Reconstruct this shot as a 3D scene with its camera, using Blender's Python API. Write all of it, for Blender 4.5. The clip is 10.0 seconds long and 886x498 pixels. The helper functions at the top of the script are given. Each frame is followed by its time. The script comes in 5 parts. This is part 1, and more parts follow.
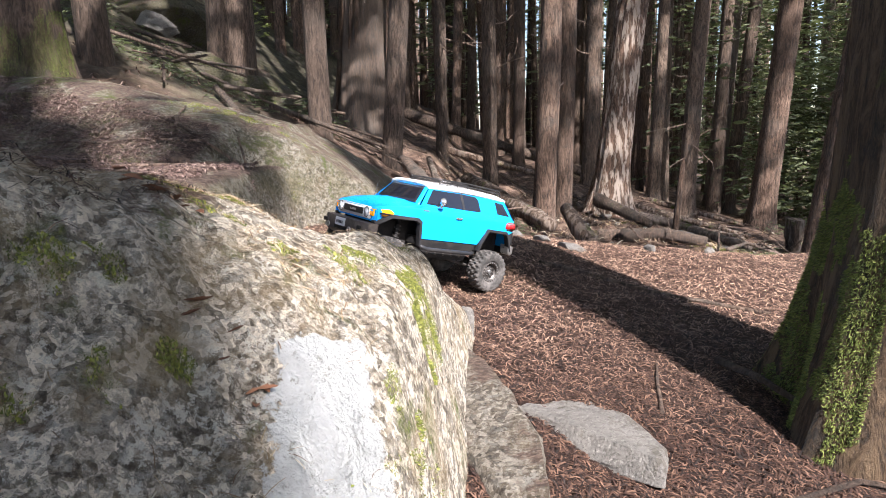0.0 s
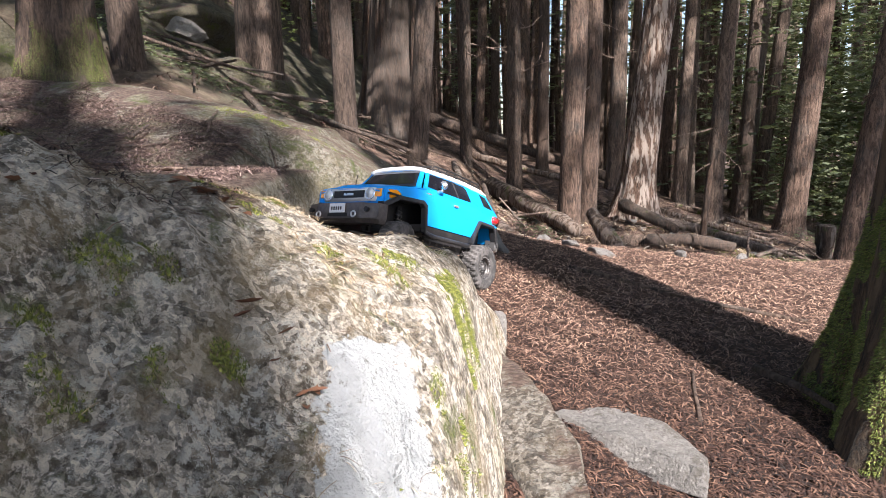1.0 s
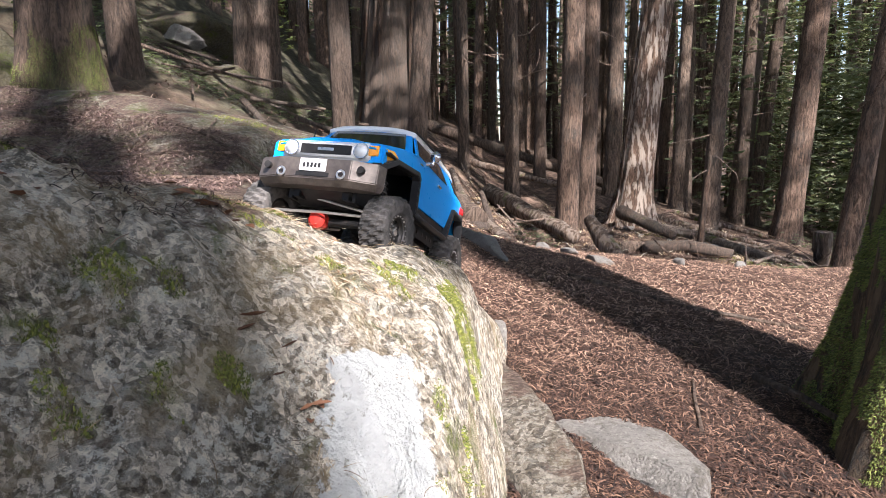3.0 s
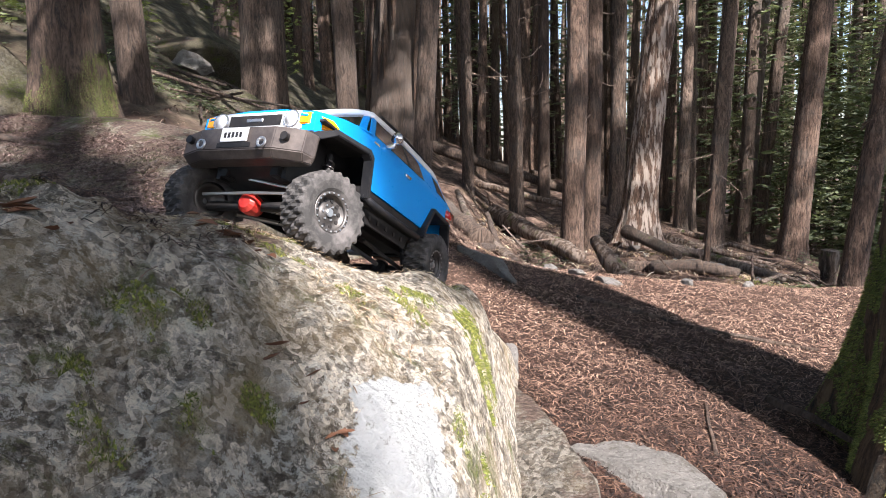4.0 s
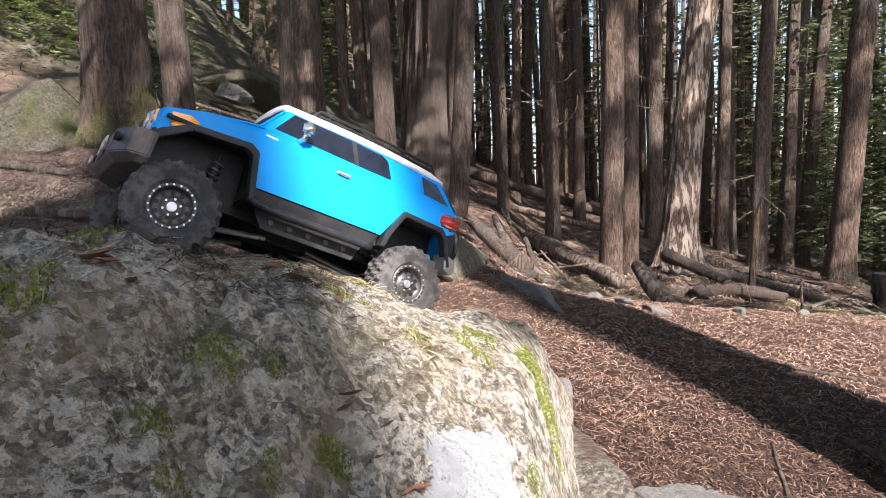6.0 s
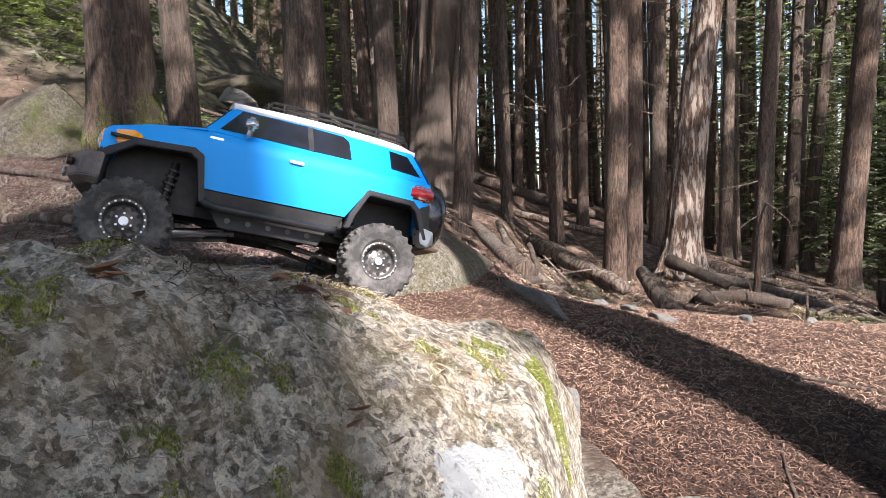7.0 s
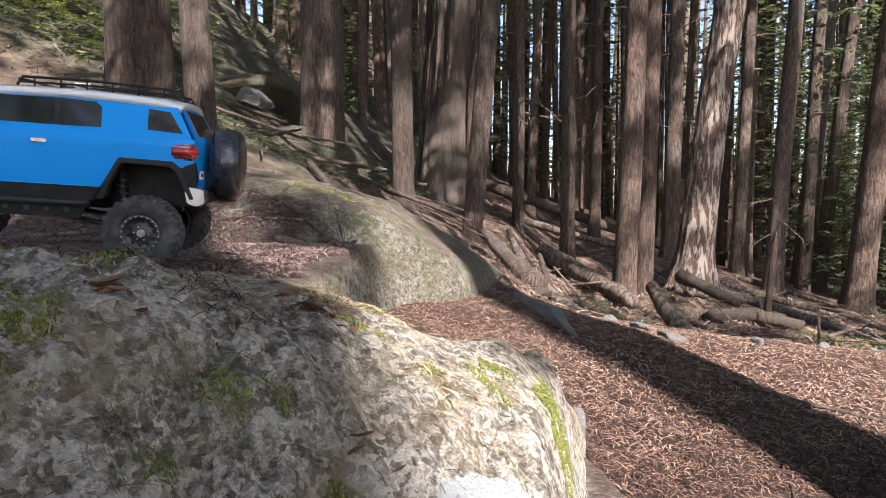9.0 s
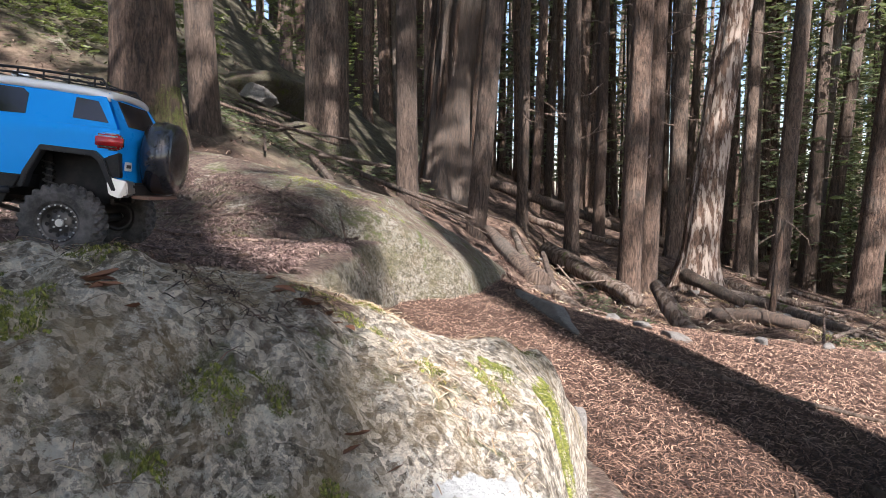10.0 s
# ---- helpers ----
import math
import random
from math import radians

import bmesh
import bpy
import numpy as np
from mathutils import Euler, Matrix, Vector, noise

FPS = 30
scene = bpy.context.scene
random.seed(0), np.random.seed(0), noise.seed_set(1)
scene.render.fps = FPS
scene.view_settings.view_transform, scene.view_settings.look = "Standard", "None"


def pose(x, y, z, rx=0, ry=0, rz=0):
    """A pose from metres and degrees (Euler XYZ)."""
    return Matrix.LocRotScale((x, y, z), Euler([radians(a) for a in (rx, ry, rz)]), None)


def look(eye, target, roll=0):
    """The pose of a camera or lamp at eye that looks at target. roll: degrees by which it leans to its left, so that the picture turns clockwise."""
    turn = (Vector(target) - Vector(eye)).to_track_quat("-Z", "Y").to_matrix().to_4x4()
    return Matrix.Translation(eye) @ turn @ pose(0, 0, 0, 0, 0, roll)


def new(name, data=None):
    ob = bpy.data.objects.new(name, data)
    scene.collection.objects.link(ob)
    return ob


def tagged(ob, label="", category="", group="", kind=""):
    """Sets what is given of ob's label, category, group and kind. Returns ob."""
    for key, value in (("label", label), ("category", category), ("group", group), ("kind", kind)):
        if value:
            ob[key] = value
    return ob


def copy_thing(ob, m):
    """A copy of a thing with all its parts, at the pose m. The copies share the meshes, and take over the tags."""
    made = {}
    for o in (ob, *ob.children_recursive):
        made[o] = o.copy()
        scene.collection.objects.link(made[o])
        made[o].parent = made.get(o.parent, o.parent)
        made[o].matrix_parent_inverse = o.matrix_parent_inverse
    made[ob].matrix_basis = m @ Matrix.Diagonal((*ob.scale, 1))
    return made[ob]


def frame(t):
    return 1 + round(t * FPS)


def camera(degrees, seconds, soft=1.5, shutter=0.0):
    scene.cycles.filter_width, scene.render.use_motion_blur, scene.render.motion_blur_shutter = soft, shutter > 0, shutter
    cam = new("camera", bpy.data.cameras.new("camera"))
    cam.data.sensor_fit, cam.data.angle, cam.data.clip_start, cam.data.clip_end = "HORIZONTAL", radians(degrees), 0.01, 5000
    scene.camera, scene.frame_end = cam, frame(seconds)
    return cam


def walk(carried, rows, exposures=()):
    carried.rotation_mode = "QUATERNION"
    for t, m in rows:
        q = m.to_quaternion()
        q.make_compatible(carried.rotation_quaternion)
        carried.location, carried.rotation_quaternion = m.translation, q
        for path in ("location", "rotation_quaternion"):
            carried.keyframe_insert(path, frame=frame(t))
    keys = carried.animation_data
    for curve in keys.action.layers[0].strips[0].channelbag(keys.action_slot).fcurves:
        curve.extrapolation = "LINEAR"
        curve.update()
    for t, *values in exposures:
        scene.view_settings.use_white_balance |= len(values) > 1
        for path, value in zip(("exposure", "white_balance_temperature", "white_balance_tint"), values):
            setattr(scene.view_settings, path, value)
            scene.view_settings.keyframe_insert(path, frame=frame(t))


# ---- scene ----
cam = camera(69.5, 10.0, soft=0.85)

# seconds; eye in metres; pitch, roll and yaw in degrees
PATH = [
    (0.0, 0.0000, 0.0000, 0.5500, -10.381, -1.008, -0.000),
    (0.5, -0.0166, -0.0023, 0.5472, -10.284, -0.946, 1.134),
    (1.0, -0.0248, 0.0019, 0.5492, -9.961, -0.943, 1.919),
    (1.5, -0.0274, 0.0044, 0.5493, -9.831, -0.627, 2.164),
    (2.0, -0.0295, 0.0054, 0.5507, -9.688, -0.362, 2.319),
    (3.5, -0.0307, -0.0026, 0.5598, -8.831, -1.199, 1.442),
    (4.0, -0.0444, -0.0077, 0.5656, -7.606, -1.418, 2.006),
    (4.5, -0.0688, -0.0104, 0.5685, -6.569, -2.387, 3.395),
    (5.0, -0.0775, -0.0084, 0.5739, -6.055, -2.186, 4.242),
    (5.5, -0.0800, 0.0004, 0.5804, -5.696, -2.090, 4.685),
    (7.0, -0.0901, 0.0171, 0.5908, -4.994, -2.069, 5.109),
    (7.5, -0.0953, 0.0179, 0.5961, -4.774, -1.206, 5.614),
    (8.0, -0.0929, 0.0186, 0.5969, -4.615, -0.530, 5.728),
    (8.5, -0.0899, 0.0238, 0.6022, -4.543, -0.364, 5.932),
    (9.0, -0.0920, 0.0311, 0.6067, -4.575, 0.043, 5.965),
    (9.5, -0.0929, 0.0348, 0.6053, -4.626, 0.259, 6.354),
    (10.0, -0.0884, 0.0415, 0.6051, -4.808, 0.433, 6.326),
]
walk(cam, [(t, pose(x, y, z, 90 + p, 0, w) @ pose(0, 0, 0, 0, 0, r)) for t, x, y, z, p, r, w in PATH],
     exposures=[(0.0, 1.83, 6500, 16), (10.0, 1.83, 6500, 16)])

# ---- light ----
AZ = Vector((0.50, -0.866, 0.0))            # horizontal way towards the sun
ELEV = 42.0
world = bpy.data.worlds.new("sky")
scene.world = world
world.use_nodes = True
wn = world.node_tree
sky = wn.nodes.new("ShaderNodeTexSky")
sky.sky_type = "NISHITA"
sky.sun_disc = False
sky.sun_elevation = radians(ELEV)
sky.sun_rotation = math.atan2(AZ.x, AZ.y)
wn.nodes["Background"].inputs["Strength"].default_value = 0.080
wn.links.new(sky.outputs[0], wn.nodes["Background"].inputs["Color"])
sun = new("sun", bpy.data.lights.new("sun", "SUN"))
sun.data.energy = 5.0
sun.data.angle = radians(0.6)
sun.data.color = (1.0, 0.965, 0.92)
SUNWAY = (AZ * math.cos(radians(ELEV)) + Vector((0, 0, math.sin(radians(ELEV))))).normalized()
sun.matrix_world = look(SUNWAY * 30, (0, 0, 0))


# ---- materials ----
def mat(name, rough=0.7, metal=0.0, color=(0.5, 0.5, 0.5)):
    m = bpy.data.materials.new(name)
    m.use_nodes = True
    b = m.node_tree.nodes["Principled BSDF"]
    b.inputs["Roughness"].default_value = rough
    b.inputs["Metallic"].default_value = metal
    b.inputs["Base Color"].default_value = (*color, 1)
    return m


class Net:
    """Short-hand for a material's nodes."""

    def __init__(self, m):
        self.t = m.node_tree
        self.b = self.t.nodes["Principled BSDF"]
        self.co = self.t.nodes.new("ShaderNodeTexCoord").outputs["Object"]

    def add(self, kind):
        return self.t.nodes.new("ShaderNode" + kind)

    def link(self, a, b):
        self.t.links.new(a, b)

    def scaled(self, sx, sy, sz):
        n = self.add("Mapping")
        n.inputs["Scale"].default_value = (sx, sy, sz)
        self.link(self.co, n.inputs["Vector"])
        return n.outputs[0]

    def noise(self, scale, detail=4, rough=0.55, vec=None, dist=0.0):
        n = self.add("TexNoise")
        n.inputs["Scale"].default_value = scale
        n.inputs["Detail"].default_value = detail
        n.inputs["Roughness"].default_value = rough
        n.inputs["Distortion"].default_value = dist
        self.link(vec if vec is not None else self.co, n.inputs["Vector"])
        return n.outputs["Fac"]

    def voronoi(self, scale, vec=None, feature="F1", out="Distance"):
        n = self.add("TexVoronoi")
        n.feature = feature
        n.inputs["Scale"].default_value = scale
        self.link(vec if vec is not None else self.co, n.inputs["Vector"])
        return n.outputs[out]

    def ramp(self, fac, *stops):
        n = self.add("ValToRGB")
        e = n.color_ramp.elements
        while len(e) < len(stops):
            e.new(0.5)
        for el, (p, c) in zip(e, stops):
            el.position = p
            el.color = (*c, 1) if len(c) == 3 else c
        self.link(fac, n.inputs[0])
        return n.outputs[0]

    def step(self, fac, a, b):
        n = self.add("MapRange")
        n.inputs["From Min"].default_value = a
        n.inputs["From Max"].default_value = b
        self.link(fac, n.inputs["Value"])
        return n.outputs[0]

    def math(self, op, a, b=None):
        n = self.add("Math")
        n.operation = op
        for i, v in enumerate((a, b)):
            if v is None:
                continue
            if isinstance(v, (int, float)):
                n.inputs[i].default_value = v
            else:
                self.link(v, n.inputs[i])
        return n.outputs[0]

    def mix(self, fac, a, b, kind="MIX"):
        n = self.add("MixRGB")
        n.blend_type = kind
        if isinstance(fac, (int, float)):
            n.inputs[0].default_value = fac
        else:
            self.link(fac, n.inputs[0])
        for i, v in ((1, a), (2, b)):
            if isinstance(v, tuple):
                n.inputs[i].default_value = (*v, 1)
            else:
                self.link(v, n.inputs[i])
        return n.outputs[0]

    def normal_z(self):
        g = self.add("NewGeometry")
        s = self.add("SeparateXYZ")
        self.link(g.outputs["Normal"], s.inputs[0])
        return s.outputs["Z"]

    def color(self, c):
        self.link(c, self.b.inputs["Base Color"])

    def bump(self, h, dist=0.01, strength=1.0):
        n = self.add("Bump")
        n.inputs["Distance"].default_value = dist
        n.inputs["Strength"].default_value = strength
        self.link(h, n.inputs["Height"])
        self.link(n.outputs[0], self.b.inputs["Normal"])


def rock_material(name, moss=0.5, litter=0.0, light=1.0, scar=False, olive=0.0):
    m = mat(name, 0.9)
    n = Net(m)
    fine = n.noise(190, 5, 0.7)
    mid = n.noise(46, 9, 0.74)
    big = n.noise(7, 5, 0.6)
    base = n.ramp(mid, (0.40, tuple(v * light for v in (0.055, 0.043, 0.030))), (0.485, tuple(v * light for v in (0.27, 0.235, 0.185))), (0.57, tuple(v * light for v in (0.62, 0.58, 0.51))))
    base = n.mix(n.math("MULTIPLY", n.step(fine, 0.5, 0.6), 0.5), base, tuple(v * light for v in (0.66, 0.585, 0.48)))
    warp = n.add("MixRGB")
    warp.blend_type = "ADD"
    warp.inputs[0].default_value = 0.012
    n.link(n.co, warp.inputs[1])
    wobble = n.add("TexNoise")
    wobble.inputs["Scale"].default_value = 60
    n.link(n.co, wobble.inputs["Vector"])
    n.link(wobble.outputs["Color"], warp.inputs[2])
    grain = n.add("SeparateColor")
    n.link(n.voronoi(150, warp.outputs[0], "F1", "Color"), grain.inputs[0])
    clump = n.add("SeparateColor")
    n.link(n.voronoi(62, warp.outputs[0], "F1", "Color"), clump.inputs[0])
    lumps = n.math("ADD", n.math("MULTIPLY", grain.outputs[0], 0.55), n.math("MULTIPLY", clump.outputs[1], 0.45))
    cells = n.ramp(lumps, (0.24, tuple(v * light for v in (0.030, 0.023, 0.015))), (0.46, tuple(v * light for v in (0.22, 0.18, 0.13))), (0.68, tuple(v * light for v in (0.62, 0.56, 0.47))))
    base = n.mix(0.65, base, cells)
    speck = n.step(n.noise(120, 5, 0.75), 0.56, 0.60)
    base = n.mix(n.math("MULTIPLY", speck, 0.7), base, (0.05, 0.045, 0.036))
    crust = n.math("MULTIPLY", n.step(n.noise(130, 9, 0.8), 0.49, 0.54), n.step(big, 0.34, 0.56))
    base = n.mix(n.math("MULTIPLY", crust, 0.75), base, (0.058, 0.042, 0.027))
    lichen = n.math("MULTIPLY", n.step(n.noise(60, 8, 0.8), 0.53, 0.57), n.step(n.noise(13, 4, 0.6), 0.42, 0.55))
    base = n.mix(n.math("MULTIPLY", lichen, 0.75), base, tuple(v * light for v in (0.54, 0.52, 0.46)))
    pits = n.step(n.voronoi(95), 0.16, 0.06)
    base = n.mix(n.math("MULTIPLY", pits, 0.6), base, (0.04, 0.033, 0.024))
    brown = n.step(n.noise(11, 5, 0.65), 0.50, 0.66)
    base = n.mix(n.math("MULTIPLY", brown, 0.55), base, tuple(v * light for v in (0.25, 0.185, 0.10)))
    if olive:
        film = n.step(n.noise(6, 6, 0.7), 0.35, 0.6)
        tint = n.ramp(n.noise(70, 5, 0.75), (0.3, (0.05, 0.05, 0.022)), (0.55, (0.17, 0.155, 0.08)), (0.75, (0.34, 0.31, 0.19)))
        base = n.mix(n.math("MULTIPLY", film, olive), base, tint)
    up = n.normal_z()
    if litter:
        lit = n.math("MULTIPLY", n.step(n.noise(9, 6, 0.7), 0.62 - 0.3 * litter, 0.70 - 0.3 * litter), n.step(up, 0.62, 0.86))
        needles = n.ramp(n.noise(1, 4, 0.7, n.scaled(70, 240, 90)), (0.3, (0.035, 0.021, 0.016)), (0.5, (0.125, 0.08, 0.06)), (0.7, (0.30, 0.22, 0.17)))
        base = n.mix(lit, base, needles)
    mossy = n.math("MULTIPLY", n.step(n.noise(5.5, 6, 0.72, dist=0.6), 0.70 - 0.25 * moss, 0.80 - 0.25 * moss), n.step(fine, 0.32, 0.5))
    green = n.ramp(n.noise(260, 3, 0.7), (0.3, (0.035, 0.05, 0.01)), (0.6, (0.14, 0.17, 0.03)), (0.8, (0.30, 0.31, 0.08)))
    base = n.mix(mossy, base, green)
    if scar:
        # a pale freshly broken face, with its own ragged outline
        sep = n.add("SeparateXYZ")
        n.link(n.co, sep.inputs[0])
        x, y = sep.outputs["X"], sep.outputs["Y"]
        rag = n.math("MULTIPLY", n.math("SUBTRACT", n.noise(38, 6, 0.7), 0.5), 0.07)
        left = n.math("SUBTRACT", x, n.math("ADD", n.math("MULTIPLY", n.math("SUBTRACT", 0.535, y), 0.10), -0.149))
        right = n.math("SUBTRACT", n.math("SUBTRACT", -0.077, n.math("MULTIPLY", n.math("SUBTRACT", y, 0.598), 0.33)), x)
        top = n.math("SUBTRACT", n.math("ADD", n.math("MULTIPLY", n.math("ADD", x, 0.156), 1.25), 0.533), y)
        inside = n.math("ADD", n.math("MINIMUM", n.math("MINIMUM", left, right), top), rag)
        pale = n.ramp(n.noise(26, 6, 0.65), (0.3, (0.46, 0.48, 0.48)), (0.6, (0.68, 0.70, 0.70)))
        pale = n.mix(n.math("MULTIPLY", n.step(n.noise(85, 4, 0.7), 0.6, 0.68), 0.7), pale, (0.16, 0.16, 0.13))
        base = n.mix(n.step(inside, 0.0, 0.004), base, pale)
    n.color(base)
    fine = n.math("ADD", fine, n.math("MULTIPLY", lumps, 0.7))
    h = n.math("ADD", n.math("MULTIPLY", fine, 0.6), n.math("ADD", n.math("MULTIPLY", mid, 1.2), n.math("MULTIPLY", mossy, 0.5)))
    n.bump(h, 0.030, 1.0)
    return m


def granite_material(name, tone):
    """Plain split granite: salt and pepper grain with faint stains."""
    m = mat(name, 0.88)
    n = Net(m)
    c = n.ramp(n.noise(9, 6, 0.65), (0.35, tuple(v * 0.62 for v in tone)), (0.65, tone))
    c = n.mix(n.math("MULTIPLY", n.step(n.noise(230, 4, 0.75), 0.54, 0.62), 0.65), c, tuple(v * 0.28 for v in tone))
    c = n.mix(n.math("MULTIPLY", n.step(n.noise(170, 4, 0.75), 0.56, 0.64), 0.5), c, tuple(min(0.8, v * 1.6) for v in tone))
    c = n.mix(n.math("MULTIPLY", n.step(n.noise(20, 7, 0.75), 0.55, 0.62), 0.55), c, (0.09, 0.075, 0.055))
    n.color(c)
    n.bump(n.math("ADD", n.noise(60, 7, 0.7), n.math("MULTIPLY", n.noise(300, 3, 0.7), 0.4)), 0.022)
    return m


def damp_shade_near(n, c):
    """Damp red litter plus the cedar's shade as colour, bleached towards the middle of the trail."""
    sep = n.add("SeparateXYZ")
    n.link(n.co, sep.inputs[0])
    f = n.step(n.math("ADD", sep.outputs["Y"], n.math("MULTIPLY", n.noise(4, 4, 0.65), 0.5)), 1.25, 2.0)
    # near tone: damp red litter, with shade beside the cedar multiplied in
    wet = n.mix(1.0, c, (0.42, 0.34, 0.31), "MULTIPLY")
    dry = n.mix(1.0, c, (1.30, 1.28, 1.25), "MULTIPLY")
    return n.mix(f, wet, dry)


def litter_material(name, dark=1.0):
    m = mat(name, 0.95)
    n = Net(m)
    strands = n.noise(1, 5, 0.7, n.scaled(60, 190, 80), 1.5)
    strands2 = n.noise(1, 5, 0.7, n.scaled(210, 55, 80), 1.5)
    f = n.mix(n.noise(14, 3), strands, strands2)
    c = n.ramp(f, (0.3, (0.018 * dark, 0.009 * dark, 0.006 * dark)), (0.48, (0.075 * dark, 0.037 * dark, 0.025 * dark)), (0.68, (0.19 * dark, 0.11 * dark, 0.078 * dark)))
    patch = n.step(n.noise(2.2, 5, 0.65), 0.45, 0.62)
    c = n.mix(n.math("MULTIPLY", patch, 0.6), c, (0.085 * dark, 0.05 * dark, 0.036 * dark))
    far = n.step(n.noise(0.8, 5, 0.7), 0.56, 0.66)
    c = n.mix(n.math("MULTIPLY", far, 0.35), c, (0.08, 0.08, 0.035))
    # the mossy soil of the bank, its tree shade put into the dark tone
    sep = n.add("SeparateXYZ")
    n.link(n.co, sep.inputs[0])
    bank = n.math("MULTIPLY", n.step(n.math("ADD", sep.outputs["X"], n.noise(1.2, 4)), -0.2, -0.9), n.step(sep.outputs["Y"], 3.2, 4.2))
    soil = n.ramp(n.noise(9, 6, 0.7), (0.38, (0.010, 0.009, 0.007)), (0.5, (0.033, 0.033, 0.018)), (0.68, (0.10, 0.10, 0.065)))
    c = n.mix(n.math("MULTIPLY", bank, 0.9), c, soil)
    # dark damp humus and pale dry duff off the trail
    off = n.step(n.math("ADD", sep.outputs["Y"], n.noise(3, 4)), 3.1, 3.9)
    off = n.math("MULTIPLY", off, n.math("SUBTRACT", 1.0, n.math("MULTIPLY", bank, 0.9)))
    duff = n.ramp(n.noise(6.5, 7, 0.75), (0.40, (0.016, 0.010, 0.007)), (0.50, (0.07, 0.045, 0.032)), (0.60, (0.23, 0.165, 0.125)))
    c = n.mix(n.math("MULTIPLY", off, 0.6), c, duff)
    n.color(damp_shade_near(n, c))
    n.bump(n.math("ADD", f, n.math("MULTIPLY", n.noise(300, 3), 0.3)), 0.012)
    return m


def bark_material(name, tone=(1, 1, 1), moss=0.0, pale=0.0):
    m = mat(name, 0.95)
    n = Net(m)
    oi = n.add("ObjectInfo")
    fiss = n.noise(1, 7, 0.72, n.scaled(40, 40, 8), 0.9)
    fine = n.noise(1, 5, 0.8, n.scaled(150, 150, 48), 0.5)
    c = n.ramp(fiss, (0.36, tuple(v * 0.022 for v in tone)), (0.47, (0.085 * tone[0], 0.060 * tone[1], 0.047 * tone[2])), (0.62, (0.23 * tone[0], 0.178 * tone[1], 0.145 * tone[2])))
    c = n.mix(n.math("MULTIPLY", n.step(fine, 0.48, 0.68), 0.6), c, (0.20 * tone[0], 0.165 * tone[1], 0.14 * tone[2]))
    c = n.mix(n.math("MULTIPLY", n.step(fine, 0.46, 0.34), 0.5), c, (0.03, 0.022, 0.018))
    blotch = n.noise(2.4, 4, 0.6)
    c = n.mix(n.math("MULTIPLY", n.step(blotch, 0.5, 0.68), 0.35), c, (0.17, 0.165, 0.145))
    c = n.mix(n.math("MULTIPLY", n.step(oi.outputs["Random"], 0.35, 1.0), 0.7), c, (0.045, 0.031, 0.023))
    c = n.mix(n.math("MULTIPLY", n.step(oi.outputs["Random"], 0.22, 0.0), 0.4), c, (0.24, 0.205, 0.175))
    if pale:
        c = n.mix(n.math("MULTIPLY", n.step(n.noise(1, 5, 0.6, n.scaled(24, 24, 5)), 0.49, 0.56), pale), c, (0.60, 0.50, 0.42))
    mossy = None
    if moss:
        mossy = n.math("MULTIPLY", n.step(n.noise(5, 6, 0.72), 0.66 - 0.3 * moss, 0.76 - 0.3 * moss), 0.95)
        c = n.mix(mossy, c, n.ramp(n.noise(150, 4, 0.7), (0.3, (0.03, 0.05, 0.01)), (0.7, (0.17, 0.21, 0.04))))
    n.color(c)
    n.bump(n.math("ADD", n.math("MULTIPLY", fiss, 1.6), n.math("MULTIPLY", fine, 0.5)), 0.035)
    return m


def leaf_material(name, a, b):
    m = mat(name, 0.6)
    n = Net(m)
    g = n.add("NewGeometry")
    n.color(n.ramp(g.outputs["Random Per Island"], (0.0, a), (1.0, b)))
    n.b.inputs["Transmission Weight"].default_value = 0.0
    t = n.add("BsdfTranslucent")
    t.inputs["Color"].default_value = (b[0] * 1.6, b[1] * 1.7, b[2] * 1.2, 1)
    ms = n.add("MixShader")
    ms.inputs[0].default_value = 0.3
    n.link(n.b.outputs[0], ms.inputs[1])
    n.link(t.outputs[0], ms.inputs[2])
    n.link(ms.outputs[0], n.t.nodes["Material Output"].inputs["Surface"])
    return m


def strand_material(name, *cols, damp_shade=False):
    m = mat(name, 0.75)
    n = Net(m)
    g = n.add("NewGeometry")
    k = len(cols) - 1
    c = n.ramp(g.outputs["Random Per Island"], *[(i / k, c) for i, c in enumerate(cols)])
    n.color(damp_shade_near(n, c) if damp_shade else c)
    return m


def worn(name, color, rough, metal=0.0, dust=0.25, coat=0.0, dust_color=(0.35, 0.30, 0.26)):
    """Paint, rubber, plastic or metal with a film of dust."""
    m = mat(name, rough, metal)
    n = Net(m)
    d = n.math("MULTIPLY", n.step(n.noise(38, 6, 0.7), 0.42, 0.75), dust)
    n.color(n.mix(d, tuple(color), dust_color))
    r = n.math("ADD", n.math("MULTIPLY", n.noise(90, 4), 0.16), rough - 0.08)
    n.link(r, n.b.inputs["Roughness"])
    n.b.inputs["Coat Weight"].default_value = coat
    n.b.inputs["Coat Roughness"].default_value = 0.06
    return m


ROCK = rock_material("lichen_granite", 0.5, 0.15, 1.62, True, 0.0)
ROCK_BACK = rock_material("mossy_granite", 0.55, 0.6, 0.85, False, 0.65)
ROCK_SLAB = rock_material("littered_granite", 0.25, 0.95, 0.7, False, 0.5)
# dark mossy rock, made darker still to carry the bank's shade
ROCK_BANK = rock_material("shade_darkened_bank_rock", 0.6, 0.5, 0.3, False, 0.6)
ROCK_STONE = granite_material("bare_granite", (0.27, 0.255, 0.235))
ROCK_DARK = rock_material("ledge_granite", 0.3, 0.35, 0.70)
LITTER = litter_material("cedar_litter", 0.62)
BARK = bark_material("fir_bark", (1.08, 0.99, 0.91))
BARK_RED = bark_material("cedar_bark", (1.12, 0.95, 0.84))
